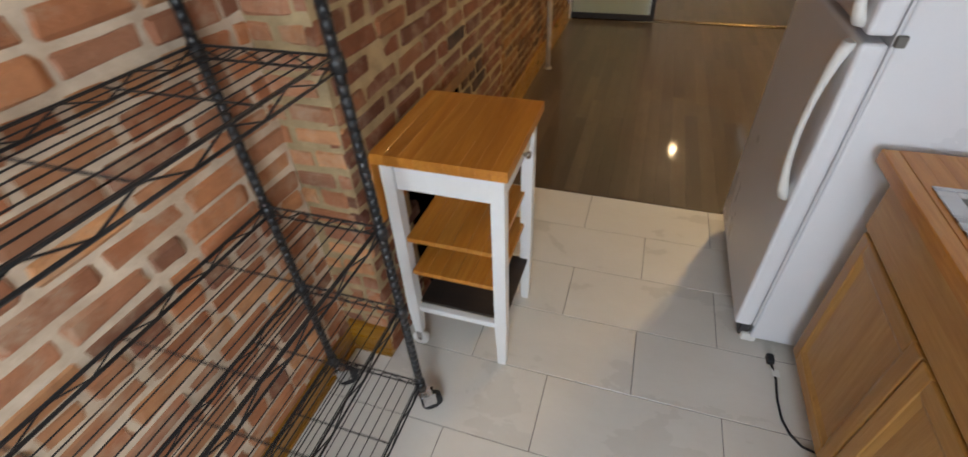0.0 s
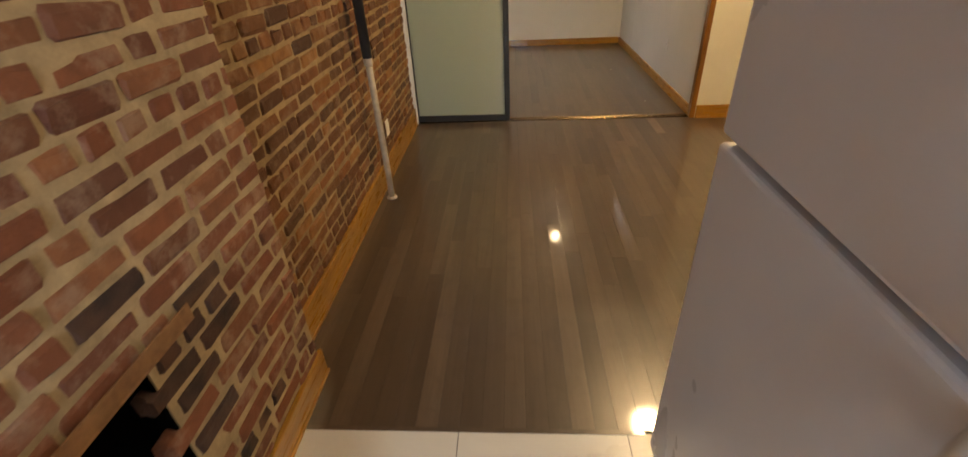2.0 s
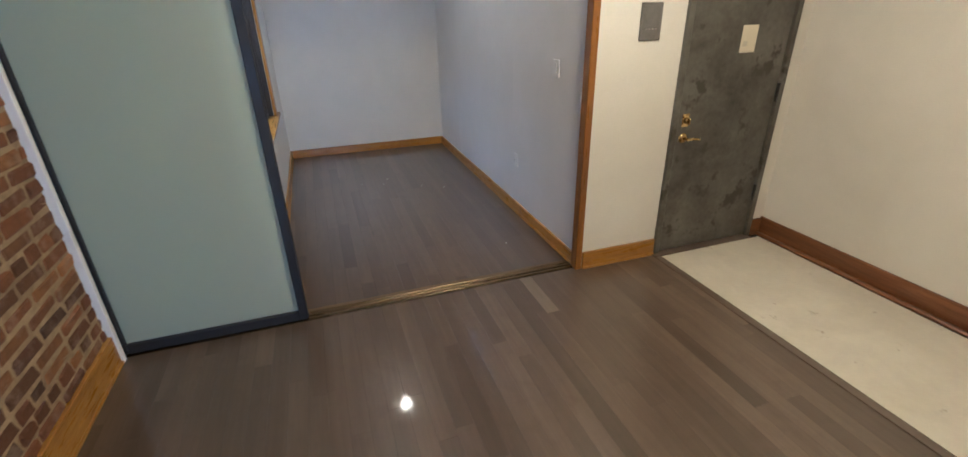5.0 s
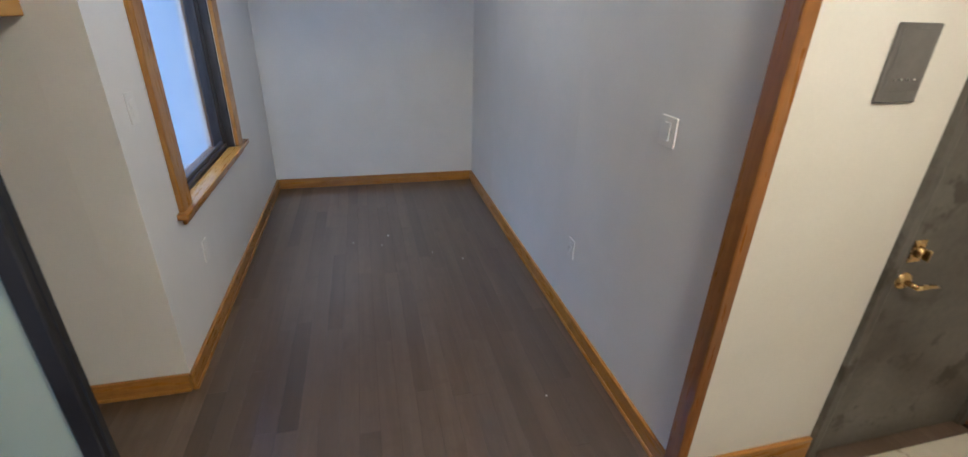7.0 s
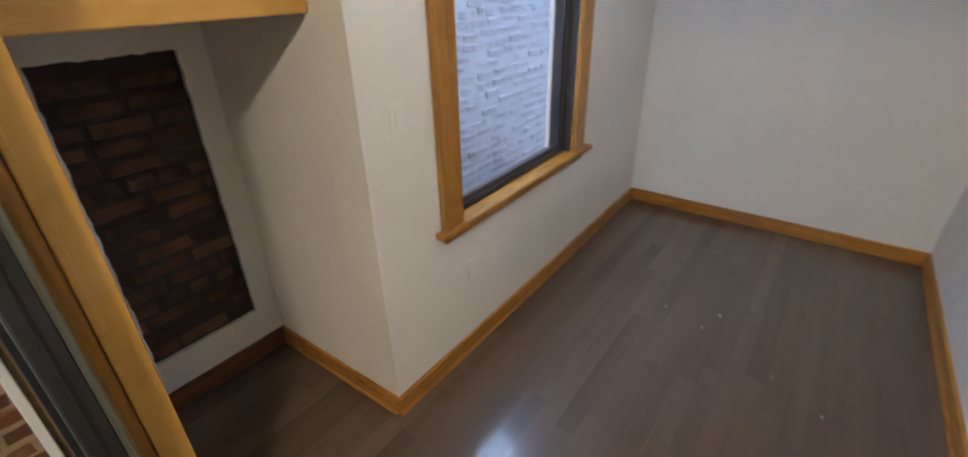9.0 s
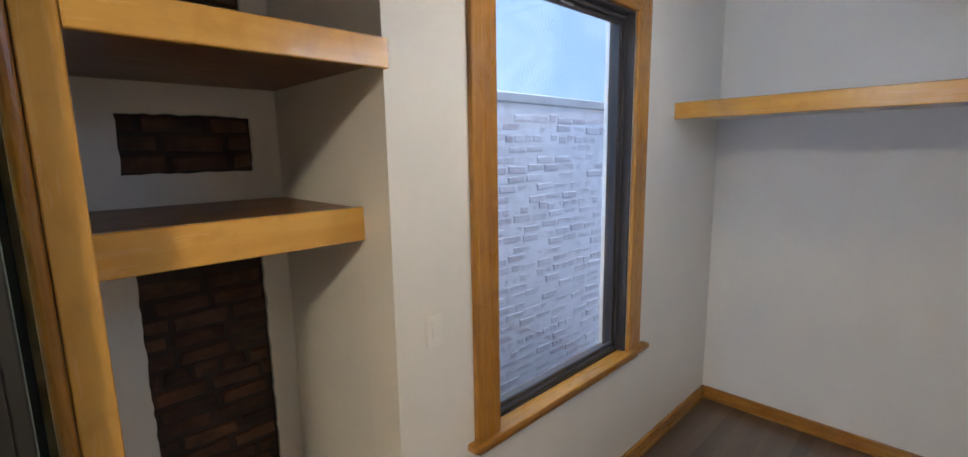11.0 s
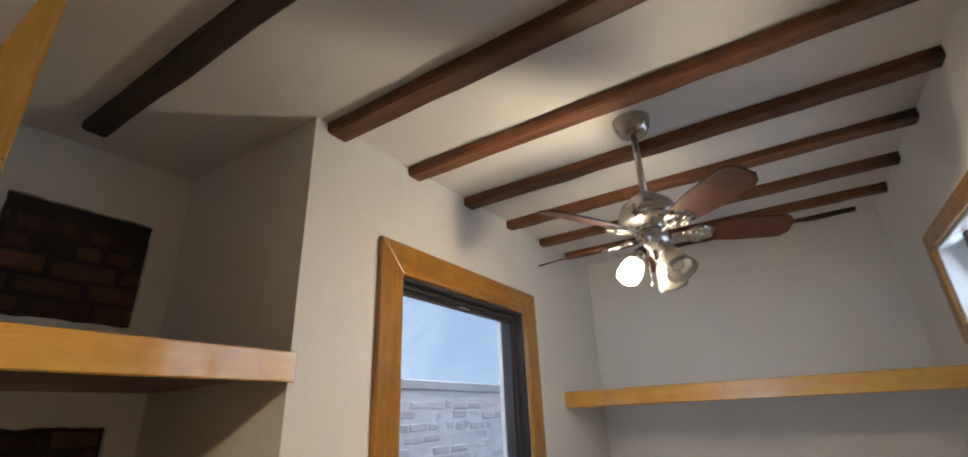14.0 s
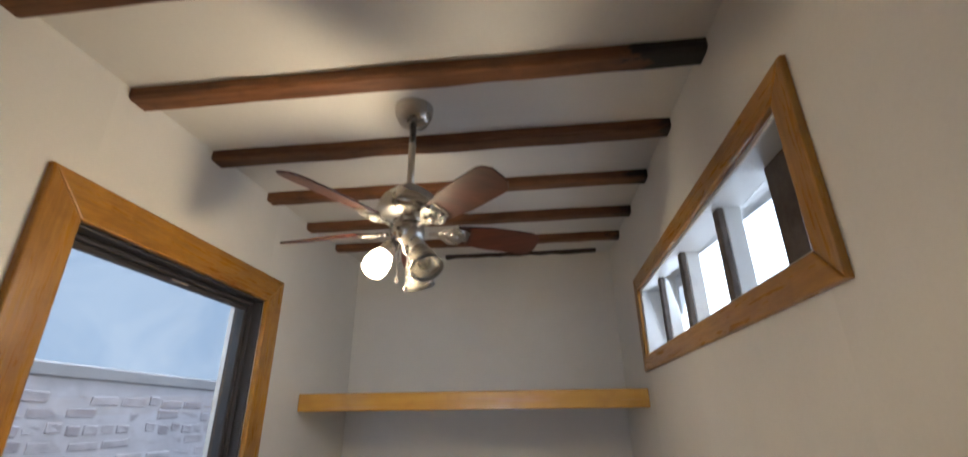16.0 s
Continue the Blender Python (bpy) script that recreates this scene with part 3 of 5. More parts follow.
# entrance door
door = thing("door_1", 2.810, YD, 0.0, "worn grey metal entrance door, closed", "door")
door["kind"] = "structure"
part("door_leaf", bx(2.364, 3.130, YD - 0.002, YD + 0.045, 0.012, 2.08, bevel=0.002), DOOR_GREY, door)
part("door_frame", bx(2.320, 2.362, YD - 0.022, YD + 0.12, 0, 2.12, bevel=0.006, seg=2), DOOR_GREY, door)
part("door_frame", bx(3.132, 3.175, YD - 0.022, YD + 0.12, 0, 2.12, bevel=0.006, seg=2), DOOR_GREY, door)
part("door_frame", bx(2.363, 3.131, YD - 0.022, YD + 0.12, 2.082, 2.12, bevel=0.006, seg=2), DOOR_GREY, door)
lock = part("deadbolt_plate", bx(2.400, 2.452, YD - 0.009, YD - 0.002, 0.885, 0.965, bevel=0.003), BRASS, door, "worn brass deadbolt plate")
bm = bmesh.new()
lathe(bm, [(0.0, 0.020), (0.015, 0.020), (0.019, 0.014), (0.022, 0.0)], 18, Matrix.Translation((2.426, YD - 0.009, 0.925)) @ pose(0, 0, 0, 90, 0, 0))
box(bm, 2.4225, 2.4295, YD - 0.046, YD - 0.028, 0.906, 0.944, bevel=0.002)
part("thumb_turn", bm, BRASS, lock, "brass thumb turn")
bm = bmesh.new()
lathe(bm, [(0.0, 0.016), (0.012, 0.016), (0.028, 0.010), (0.032, 0.0)], 20, Matrix.Translation((2.428, YD - 0.002, 0.812)) @ pose(0, 0, 0, 90, 0, 0))
rose = part("rose", bm, BRASS, door, "brass rose")
bm = bmesh.new()
tube(bm, (2.428, YD - 0.012, 0.812), (2.428, YD - 0.052, 0.812), 0.009, seg=12)
sweep(bm, [(2.424, YD - 0.050, 0.812), (2.445, YD - 0.054, 0.813), (2.475, YD - 0.052, 0.812), (2.510, YD - 0.048, 0.806), (2.528, YD - 0.045, 0.800)], lambda u: 0.0095 - 0.003 * u, 10)
part("lever", bm, BRASS, rose, "brass lever handle")
for z in (0.35, 1.05, 1.8):
    bm = bmesh.new()
    tube(bm, (3.130, YD - 0.012, z - 0.06), (3.130, YD - 0.012, z + 0.06), 0.011)
    part("hinge", bm, BLACK_METAL, door, "dark hinge")
part("notice", bx(2.750, 2.868, YD - 0.006, YD - 0.0025, 1.308, 1.466, bevel=0.001), NOTICE, door, "small yellowed cover plate")
part("notice_mark", bx(2.765, 2.800, YD - 0.0075, YD - 0.0062, 1.345, 1.375), LINO, door, "grey smudge on the plate")
p = thing("breaker_panel", 2.080, YD, 1.405, "grey steel flush panel cover on the cream wall", "panel")
part("cover", bx(2.010, 2.150, YD - 0.010, YD - 0.0005, 1.405, 1.60, bevel=0.003), PANEL_GREY, p)
part("door", bx(2.025, 2.135, YD - 0.0125, YD - 0.0102, 1.435, 1.585, bevel=0.0015), PANEL_GREY, p)
for k in range(4):
    bm = bmesh.new()
    tube(bm, (2.045 + 0.022 * k, YD - 0.016, 1.465), (2.045 + 0.022 * k, YD - 0.012, 1.465), 0.0035, seg=8)
    part("screw", bm, CHROME, p)


def wall_plate(name, u0, u1, z0, z1, place, rocker, label, category):
    """A cover plate on a wall; place(u, d, z) gives the point d proud of the wall."""
    def pb(a0, a1, d0, d1, c0, c1, bev):
        p, q = place(a0, d0, c0), place(a1, d1, c1)
        return bx(min(p[0], q[0]), max(p[0], q[0]), min(p[1], q[1]), max(p[1], q[1]), c0, c1, bevel=bev)
    c = place((u0 + u1) / 2, 0, z0)
    t = thing(name, *c, label, category)
    part("plate", pb(u0, u1, 0.0005, 0.007, z0, z1, 0.002), PLASTIC, t)
    um, zm = (u0 + u1) / 2, (z0 + z1) / 2
    if rocker:
        part("rocker", pb(um - 0.016, um + 0.016, 0.0072, 0.012, zm - 0.033, zm + 0.033, 0.002), PLASTIC, t)
    else:
        for dz in (-0.022, 0.022):
            part("socket", pb(um - 0.015, um + 0.015, 0.0072, 0.009, zm + dz - 0.014, zm + dz + 0.014, 0.001), PLASTIC, t)
    return t


on_win = lambda u, d, z: (XW + d, u, z)
on_tr = lambda u, d, z: (XT - d, u, z)
on_brk = lambda u, d, z: (XB + 0.012 + d, u, z)
on_ent = lambda u, d, z: (u, YD - d, z)
wall_plate("light_switch", 6.597, 6.667, 1.168, 1.286, on_win, True, "white rocker light switch on the white wall", "switch")
wall_plate("light_switch", 5.955, 6.045, 1.18, 1.285, on_tr, True, "white double rocker light switch on the white wall", "switch")
wall_plate("wall_outlet", 6.97, 7.04, 0.38, 0.495, on_win, False, "white outlet plate under the window", "outlet")
wall_plate("wall_outlet", 6.608, 6.678, 0.395, 0.505, on_tr, False, "white outlet plate on the white wall", "outlet")
wall_plate("wall_outlet", 4.45, 4.53, 0.30, 0.415, on_brk, False, "white outlet plate on the brick wall", "outlet")

# ---- windows ----


def mitred(place, u0, u1, v0, v1, w, d0, d1, sides="LRTB"):
    """Four mitred boards round an opening; place(u, v, d) puts them on the wall. Yields (side, bmesh)."""
    o = [(u0, v0), (u1, v0), (u1, v1), (u0, v1)]
    i = [(u0 + w, v0 + (w if "B" in sides else 0)), (u1 - w, v0 + (w if "B" in sides else 0)), (u1 - w, v1 - w), (u0 + w, v1 - w)]
    for side, a, b in (("B", 0, 1), ("R", 1, 2), ("T", 2, 3), ("L", 3, 0)):
        if side not in sides:
            continue
        bm = bmesh.new()
        ring = [o[a], o[b], i[b], i[a]]
        lo = [bm.verts.new(place(u, v, d0)) for u, v in ring]
        hi = [bm.verts.new(place(u, v, d1)) for u, v in ring]
        bm.faces.new(lo[::-1])
        top = bm.faces.new(hi)
        for k in range(4):
            bm.faces.new((lo[k], lo[(k + 1) % 4], hi[(k + 1) % 4], hi[k]))
        bmesh.ops.bevel(bm, geom=list(top.edges), offset=0.006, segments=2, affect="EDGES", profile=0.5)
        yield side, bm


win = thing("window_1", XW, 7.45, 0.68, "tall window with orange pine casing and dark frame", "window")
win["kind"] = "structure"
on_w = lambda u, v, d: Vector((XW + d, u, v))
for s, bm in mitred(on_w, 6.811, 8.082, 0.72, 2.62, 0.125, 0.0, 0.022, "LRT"):
    part("casing", bm, PINE["y" if s == "T" else "z"], win, "varnished pine casing board")
part("window_sill", bx(XW - 0.042, XW + 0.045, 6.775, 8.152, 0.697, 0.727, bevel=0.006, seg=2), PINE["y"], win, "varnished pine sill")
part("inner_sill", bx(XW - 0.165, XW - 0.0425, W0 + 0.001, W1 - 0.001, 0.700, 0.729, bevel=0.002), GREY_VINYL, win, "dark frame sill")
part("apron", bx(XW, XW + 0.018, 6.82, 8.07, 0.660, 0.696, bevel=0.003), PINE["y"], win, "varnished pine strip under the sill")
for s, bm in mitred(on_w, W0, W1, 0.72, WZ1, 0.012, -0.145, -0.003, "LRT"):
    part("jamb_lining", bm, GREY_VINYL, win, "dark jamb lining")
for w0, d0, d1, inset in ((0.020, -0.085, -0.045, 0.013), (0.022, -0.079, -0.057, 0.034)):
    for s, bm in mitred(on_w, W0 + inset, W1 - inset, WZ0 + inset, WZ1 - inset, w0, d0, d1):
        part("window_frame" if not inset else "sash", bm, GREY_VINYL, win, "dark grey frame")
pane = part("pane", bx(XW - 0.071, XW - 0.065, W0 + 0.05, W1 - 0.05, WZ0 + 0.05, WZ1 - 0.05), CLEAR, win, "clear glass")
pane.visible_shadow = False
part("sash_lock", bx(XW - 0.056, XW - 0.044, 7.40, 7.49, WZ1 - 0.050, WZ1 - 0.040, bevel=0.002), CHROME, win, "small metal latch")

tw = thing("window_2", XT, 7.43, 2.13, "high transom window in an orange pine frame", "window")
tw["kind"] = "structure"
on_t = lambda u, v, d: Vector((XT - d, u, v))
for s, bm in mitred(on_t, 6.655, 8.39, 2.161, 2.645, 0.075, 0.0, 0.016):
    part("casing", bm, PINE["y" if s in "TB" else "z"], tw, "varnished pine casing board")
for s, bm in mitred(on_t, T0, T1, TZ0, TZ1, 0.012, -0.12, -0.001):
    part("jamb_lining", bm, PLASTIC, tw, "white jamb lining")
for y in (7.25, 7.68, 8.04):
    part("mullion", bx(XT + 0.036, XT + 0.056, y - 0.006, y + 0.036, TZ0 + 0.012, TZ1 - 0.012, bevel=0.003), PIER, tw, "dark mullion")
    part("mullion_stop", bx(XT + 0.057, XT + 0.109, y - 0.004, y + 0.034, TZ0 + 0.012, TZ1 - 0.012, bevel=0.003), PLASTIC, tw, "white stop strip")
part("pier", bx(XT + 0.075, XT + 0.110, 6.742, 6.995, TZ0 + 0.012, TZ1 - 0.012, bevel=0.004), PIER, tw, "dark weathered pier behind the casing")
pane = part("pane", bx(XT + 0.111, XT + 0.116, T0 + 0.012, T1 - 0.012, TZ0 + 0.012, TZ1 - 0.012), CLEAR, tw, "clear glass")
pane.visible_shadow = False

# ---- ceiling beams ----
for k, (y_at, x0, d, drop) in enumerate([(6.015, -0.77, 0.075, 0.035), (6.53, XW, 0.09, 0.04), (6.972, XW, 0.08, 0.042), (7.40, XW, 0.08, 0.042), (7.83, XW, 0.075, 0.042), (8.265, XW, 0.075, 0.042), (8.68, XW, 0.07, 0.042), (9.04, 0.55, 0.05, 0.024)]):
    rnd = random.Random(40 + k)
    bm = bmesh.new()
    n = 14
    rows = []
    for i in range(n + 1):
        y = y_at - (0.018 * i / n if k == 1 else 0.0)
        x = x0 + ((XT if k < 7 else 1.63) - x0) * i / n
        j = lambda s: rnd.uniform(-s, s) * (2.2 if k == 7 else 1.0)
        zb = ceil_z(y) - drop + j(0.0025) + (0.010 * abs(math.sin(i * 1.7)) if k == 7 else 0.0)
        zt = ceil_z(y) + 0.03
        rows.append([bm.verts.new(c) for c in ((x, y + j(0.003), zt), (x, y + j(0.003), zb + 0.008), (x, y + 0.010 + j(0.003), zb), (x, y + d - 0.010 + j(0.003), zb), (x, y + d + j(0.003), zb + 0.008), (x, y + d + j(0.003), zt))])
    for a, b in zip(rows, rows[1:]):
        for i in range(5):
            bm.faces.new((a[i], a[i + 1], b[i + 1], b[i]))
    bm.faces.new(rows[0])
    bm.faces.new(rows[-1][::-1])
    wood_of = CHAR if k in (0, 7) else BURNT_LONG if k in (1, 2) else BURNT_SHORT
    tagged(done("ceiling_beam", bm, wood_of), {0: "charred black old ceiling beam", 7: "charred broken remnant of a ceiling beam", 1: "old reddish brown beam with a burnt end", 2: "old reddish brown beam with a burnt end"}.get(k, "old reddish brown exposed ceiling beam"), "beam", "exposed ceiling beams")

# ---- shelves ----
s = thing("niche_shelf", -0.5, 6.2, 2.045, "thick varnished plywood shelf in the niche", "shelf", "niche shelves")
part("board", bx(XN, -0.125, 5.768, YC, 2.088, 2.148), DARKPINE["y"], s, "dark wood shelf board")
part("front_edge", bx(-0.124, -0.100, 5.768, YC, 2.068, 2.152, bevel=0.003), BIRCH["y"], s, "varnished plywood front edge")
s = thing("niche_shelf", -0.55, 6.2, 1.53, "thick varnished plywood shelf with stained top", "shelf", "niche shelves")
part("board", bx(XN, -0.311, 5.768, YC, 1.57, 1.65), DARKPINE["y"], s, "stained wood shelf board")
part("front_edge", bx(-0.310, -0.286, 5.768, YC, 1.543, 1.655, bevel=0.003), BIRCH["y"], s, "varnished plywood front edge")
part("cleat", bx(XN, -0.30, YC - 0.02, YC, 1.545, 1.569, bevel=0.002), DARKPINE["x"], s)
s = thing("wall_shelf", 0.8, 8.7, 1.964, "long varnished pine shelf across the far wall", "shelf")
part("board", bx(XW, XT, 8.459, YF, 2.016, 2.068), WHITE, s, "white shelf board")
part("front_edge", bx(XW, XT, 8.434, 8.458, 1.994, 2.087, bevel=0.004), BIRCH["x"], s, "varnished pine front edge")

# ---- ceiling fan ----
FX, FY = 0.785, 7.215
fz = ceil_z(FY)
fan = thing("ceiling_fan", FX, FY, fz, "brushed nickel ceiling fan with dark red wooden blades", "fan")
T = Matrix.Translation((FX, FY, 0))
bm = bmesh.new()
lathe(bm, [(0.0, fz - 0.075), (0.025, fz - 0.075), (0.052, fz - 0.062), (0.066, fz - 0.035), (0.070, fz - 0.008), (0.070, fz)], 28, T)
part("canopy", bm, NICKEL, fan)
bm = bmesh.new()
tube(bm, (FX, FY, fz - 0.07), (FX, FY, 2.655), 0.0125, seg=14)
lathe(bm, [(0.013, 2.695), (0.022, 2.690), (0.026, 2.665)], 20, T)
part("down_rod", bm, NICKEL, fan)
bm = bmesh.new()
lathe(bm, [(0.02, 2.685), (0.05, 2.670), (0.088, 2.640), (0.104, 2.605), (0.105, 2.580), (0.085, 2.567), (0.05, 2.560), (0.05, 2.540)], 32, T)
part("motor_housing", bm, NICKEL, fan)
bm = bmesh.new()
lathe(bm, [(0.05, 2.543), (0.056, 2.525), (0.055, 2.495), (0.042, 2.473), (0.02, 2.460), (0.006, 2.435), (0.0, 2.433)], 24, T)
part("switch_housing", bm, NICKEL, fan)
FAN_TURN = 27
for k in range(5):
    a = radians(FAN_TURN + 72 * k)
    R = Matrix.Translation((FX, FY, 2.529)) @ Matrix.Rotation(a, 4, "Z") @ Matrix.Rotation(radians(-20), 4, "X")
    bm = bmesh.new()
    n = 16
    top, bot = [], []
    for i in range(n + 1):
        u = i / n
        x = 0.165 + 0.305 * u
        w = 0.042 + 0.014 * min(1, u * 2.5)
        if u > 0.86:
            w *= math.sqrt(max(0.05, 1 - ((u - 0.86) / 0.14) ** 2 * 0.75))
        for rowz, dz in ((top, 0.003), (bot, -0.003)):
            rowz.append((bm.verts.new(R @ Vector((x, -w, dz))), bm.verts.new(R @ Vector((x, w, dz)))))
    for i in range(n):
        bm.faces.new((top[i][0], top[i + 1][0], top[i + 1][1], top[i][1]))
        bm.faces.new((bot[i][0], bot[i][1], bot[i + 1][1], bot[i + 1][0]))
        for sdn in (0, 1):
            bm.faces.new((top[i][sdn], top[i + 1][sdn], bot[i + 1][sdn], bot[i][sdn]))
    bm.faces.new((top[0][0], top[0][1], bot[0][1], bot[0][0]))
    bm.faces.new((top[n][0], bot[n][0], bot[n][1], top[n][1]))
    blade = part("blade", bm, BLADE, fan, "dark red wooden blade")
    bm = bmesh.new()
    sweep(bm, [R @ Vector((0.07 + 0.10 * i / 6, 0, -0.012 + 0.004 * math.sin(i))) for i in range(7)], 0.008)
    for cx, rr in ((0.158, 0.034), (0.166, 0.020)):
        sweep(bm, [R @ Vector((cx + rr * math.cos(2 * math.pi * i / 16), rr * math.sin(2 * math.pi * i / 16) * 1.1, -0.010)) for i in range(17)], 0.0055, 6)
    for sgn in (-1, 1):
        sweep(bm, [R @ Vector((0.10 + 0.09 * i / 6, sgn * 0.028 * math.sin(math.pi * i / 6), -0.010)) for i in range(7)], 0.005, 6)
    box(bm, 0.165, 0.21, -0.03, 0.03, -0.008, -0.004, m=R)
    part("blade_iron", bm, NICKEL, blade, "scrolled nickel blade bracket")
for k in range(3):
    a = radians(200 + 120 * k)
    tip = Vector((FX + 0.115 * math.cos(a), FY + 0.115 * math.sin(a), 2.362))
    root = Vector((FX + 0.035 * math.cos(a), FY + 0.035 * math.sin(a), 2.490))
    d = (tip - root).normalized()
    M = Matrix.Translation(root) @ d.to_track_quat("Z", "Y").to_matrix().to_4x4()
    bm = bmesh.new()
    lathe(bm, [(0.012, -0.01), (0.014, 0.015), (0.024, 0.025), (0.028, 0.055), (0.024, 0.062)], 20, M)
    arm = part("lamp_holder", bm, NICKEL, fan)
    bm = bmesh.new()
    prof = [(0.024, 0.056), (0.034, 0.072), (0.041, 0.095), (0.046, 0.125), (0.053, 0.15), (0.051, 0.15), (0.044, 0.125), (0.039, 0.095), (0.032, 0.073), (0.022, 0.057)]
    if k == 0:
        lathe(bm, [(0.024, 0.056), (0.033, 0.070), (0.040, 0.090), (0.042, 0.115), (0.036, 0.137), (0.020, 0.147), (0.0, 0.149)], 24, M)
        part("shade", bm, BULB, arm, "glowing glass shade with a lit bulb").visible_shadow = False
    else:
        lathe(bm, prof, 24, M)
        part("shade", bm, SHADE_GLASS, arm, "clear glass bell shade")
        bm = bmesh.new()
        lathe(bm, [(0.012, 0.06), (0.014, 0.085), (0.022, 0.11), (0.020, 0.13), (0.0, 0.142)], 16, M)
        part("bulb", bm, SHADE_GLASS, arm, "unlit bulb")
for dx, dy, z1 in ((0.012, -0.035, 2.325), (-0.018, -0.03, 2.355)):
    bm = bmesh.new()
    tube(bm, (FX + dx, FY + dy, 2.465), (FX + dx, FY + dy, z1), 0.0016, seg=6)
    lathe(bm, [(0.0, z1 - 0.018), (0.006, z1 - 0.014), (0.006, z1 - 0.004), (0.002, z1)], 12, Matrix.Translation((FX + dx, FY + dy, 0)))
    part("pull_chain", bm, NICKEL, fan)

cl = thing("ceiling_lamp", 1.43, 4.3, ZC, "flush ceiling lamp with a glowing round shade", "lamp")
T = Matrix.Translation((1.43, 4.3, 0))
bm = bmesh.new()
lathe(bm, [(0.0, ZC), (0.15, ZC), (0.15, ZC - 0.03), (0.14, ZC - 0.035)], 28, T)
part("base", bm, NICKEL, cl)
bm = bmesh.new()
lathe(bm, [(0.0, ZC - 0.12), (0.06, ZC - 0.112), (0.11, ZC - 0.085), (0.138, ZC - 0.036)], 28, T)
part("shade", bm, plain("lit_lamp_shade", (1.0, 0.78, 0.5), 0.5, emit=5.0), cl, "glowing glass shade").visible_shadow = False

# ---- kitchen things ----
# refrigerator
fr = thing("refrigerator", 0.9, 1.74, 0.0, "white top-freezer refrigerator with curved handles", "refrigerator")
part("body", bx(0.572, 1.26, 1.362, 2.115, 0.035, 1.69, bevel=0.008, seg=2), ENAMEL, fr)
part("gasket", bx(0.563, 0.5715, 1.366, 2.112, 0.10, 1.685), plain("grey_gasket", (0.62, 0.62, 0.64), 0.6), fr, "grey rubber door gasket")
d1 = part("door", bx(0.50, 0.5625, 1.364, 2.12, 0.095, 1.155, bevel=0.012, seg=3), ENAMEL, fr, "lower white door")
d2 = part("freezer_door", bx(0.50, 0.5625, 1.364, 2.12, 1.172, 1.69, bevel=0.012, seg=3), ENAMEL, fr, "upper white freezer door")
part("kick_plate", bx(0.535, 0.57, 1.39, 2.11, 0.012, 0.085, bevel=0.003), GREY_VINYL, fr, "dark kick plate")
part("hinge", bx(0.564, 0.588, 1.350, 1.363, 1.152, 1.180, bevel=0.003), PANEL_GREY, fr, "grey centre hinge")
part("foot", bx(0.545, 0.60, 1.372, 1.41, 0.0, 0.035, bevel=0.006), PLASTIC, fr, "white front foot")


def fridge_handle(z0, z1, parent):
    """A bowed bar, thicker where it is fixed."""
    bm = bmesh.new()
    n = 18
    pts = []
    for i in range(n + 1):
        u = i / n
        pts.append((0.497 - 0.036 * math.sin(math.pi * min(1, max(0, u))) ** 0.6, 1.416, z0 + (z1 - z0) * u))
    rings = []
    for (x, y, z), i in zip(pts, range(n + 1)):
        u = i / n
        w = 0.016 + 0.006 * abs(2 * u - 1) ** 2
        th = 0.009 + 0.010 * abs(2 * u - 1) ** 3
        rings.append([bm.verts.new((x + th * cx, y + w * cy, z)) for cx, cy in ((-1, -0.5), (-1, 0.5), (-0.4, 1), (0.6, 1), (1, 0.5), (1, -0.5), (0.6, -1), (-0.4, -1))])
    for a, b in zip(rings, rings[1:]):
        for k in range(8):
            bm.faces.new((a[k], a[(k + 1) % 8], b[(k + 1) % 8], b[k])).smooth = True
    bm.faces.new(rings[0][::-1])
    bm.faces.new(rings[-1])
    part("handle", bm, PLASTIC, parent, "white bowed handle")


fridge_handle(0.66, 1.145, d1)
fridge_handle(1.185, 1.60, d2)

# counter, sink, cabinets
ct = thing("countertop", 0.95, 0.0, 0.872, "butcher block countertop with glued oak strips", "countertop")
SX0, SX1, SY0, SY1 = 0.705, 1.10, 0.42, 1.12
strips = [(0.632 + 0.04 * k, 0.632 + 0.04 * (k + 1)) for k in range(16)]
for k, (a, b) in enumerate(strips):
    b = min(b, 1.272) - 0.0006
    mid = (a + b) / 2
    rnd = random.Random(k)
    if SX0 < mid < SX1:
        runs = [(-1.3, SY0), (SY1, 1.312)]
    else:
        joint = 0.2 + rnd.uniform(-0.2, 0.2)
        runs = [(-1.3, joint), (joint + 0.0005, 1.312)]
    for y0, y1 in runs:
        part("strip", bx(a, b, y0, y1, 0.872, 0.91, bevel=0.0025 if k == 0 else 0.0), BLOCK, ct)
sk = thing("sink", 0.9, 0.77, 0.75, "stainless steel drop-in kitchen sink", "sink")
bm = bmesh.new()
for a in ((SX0 - 0.02, SX0 + 0.022, SY0 - 0.02, SY1 + 0.02), (SX1 - 0.022, SX1 + 0.02, SY0 - 0.02, SY1 + 0.02), (SX0 + 0.022, SX1 - 0.022, SY0 - 0.02, SY0 + 0.022), (SX0 + 0.022, SX1 - 0.022, SY1 - 0.022, SY1 + 0.02)):
    box(bm, *a, 0.9105, 0.915, bevel=0.002)
part("rim", bm, STEEL, sk)
bm = bmesh.new()
x0, x1, y0, y1 = SX0 + 0.02, SX1 - 0.02, SY0 + 0.02, SY1 - 0.02
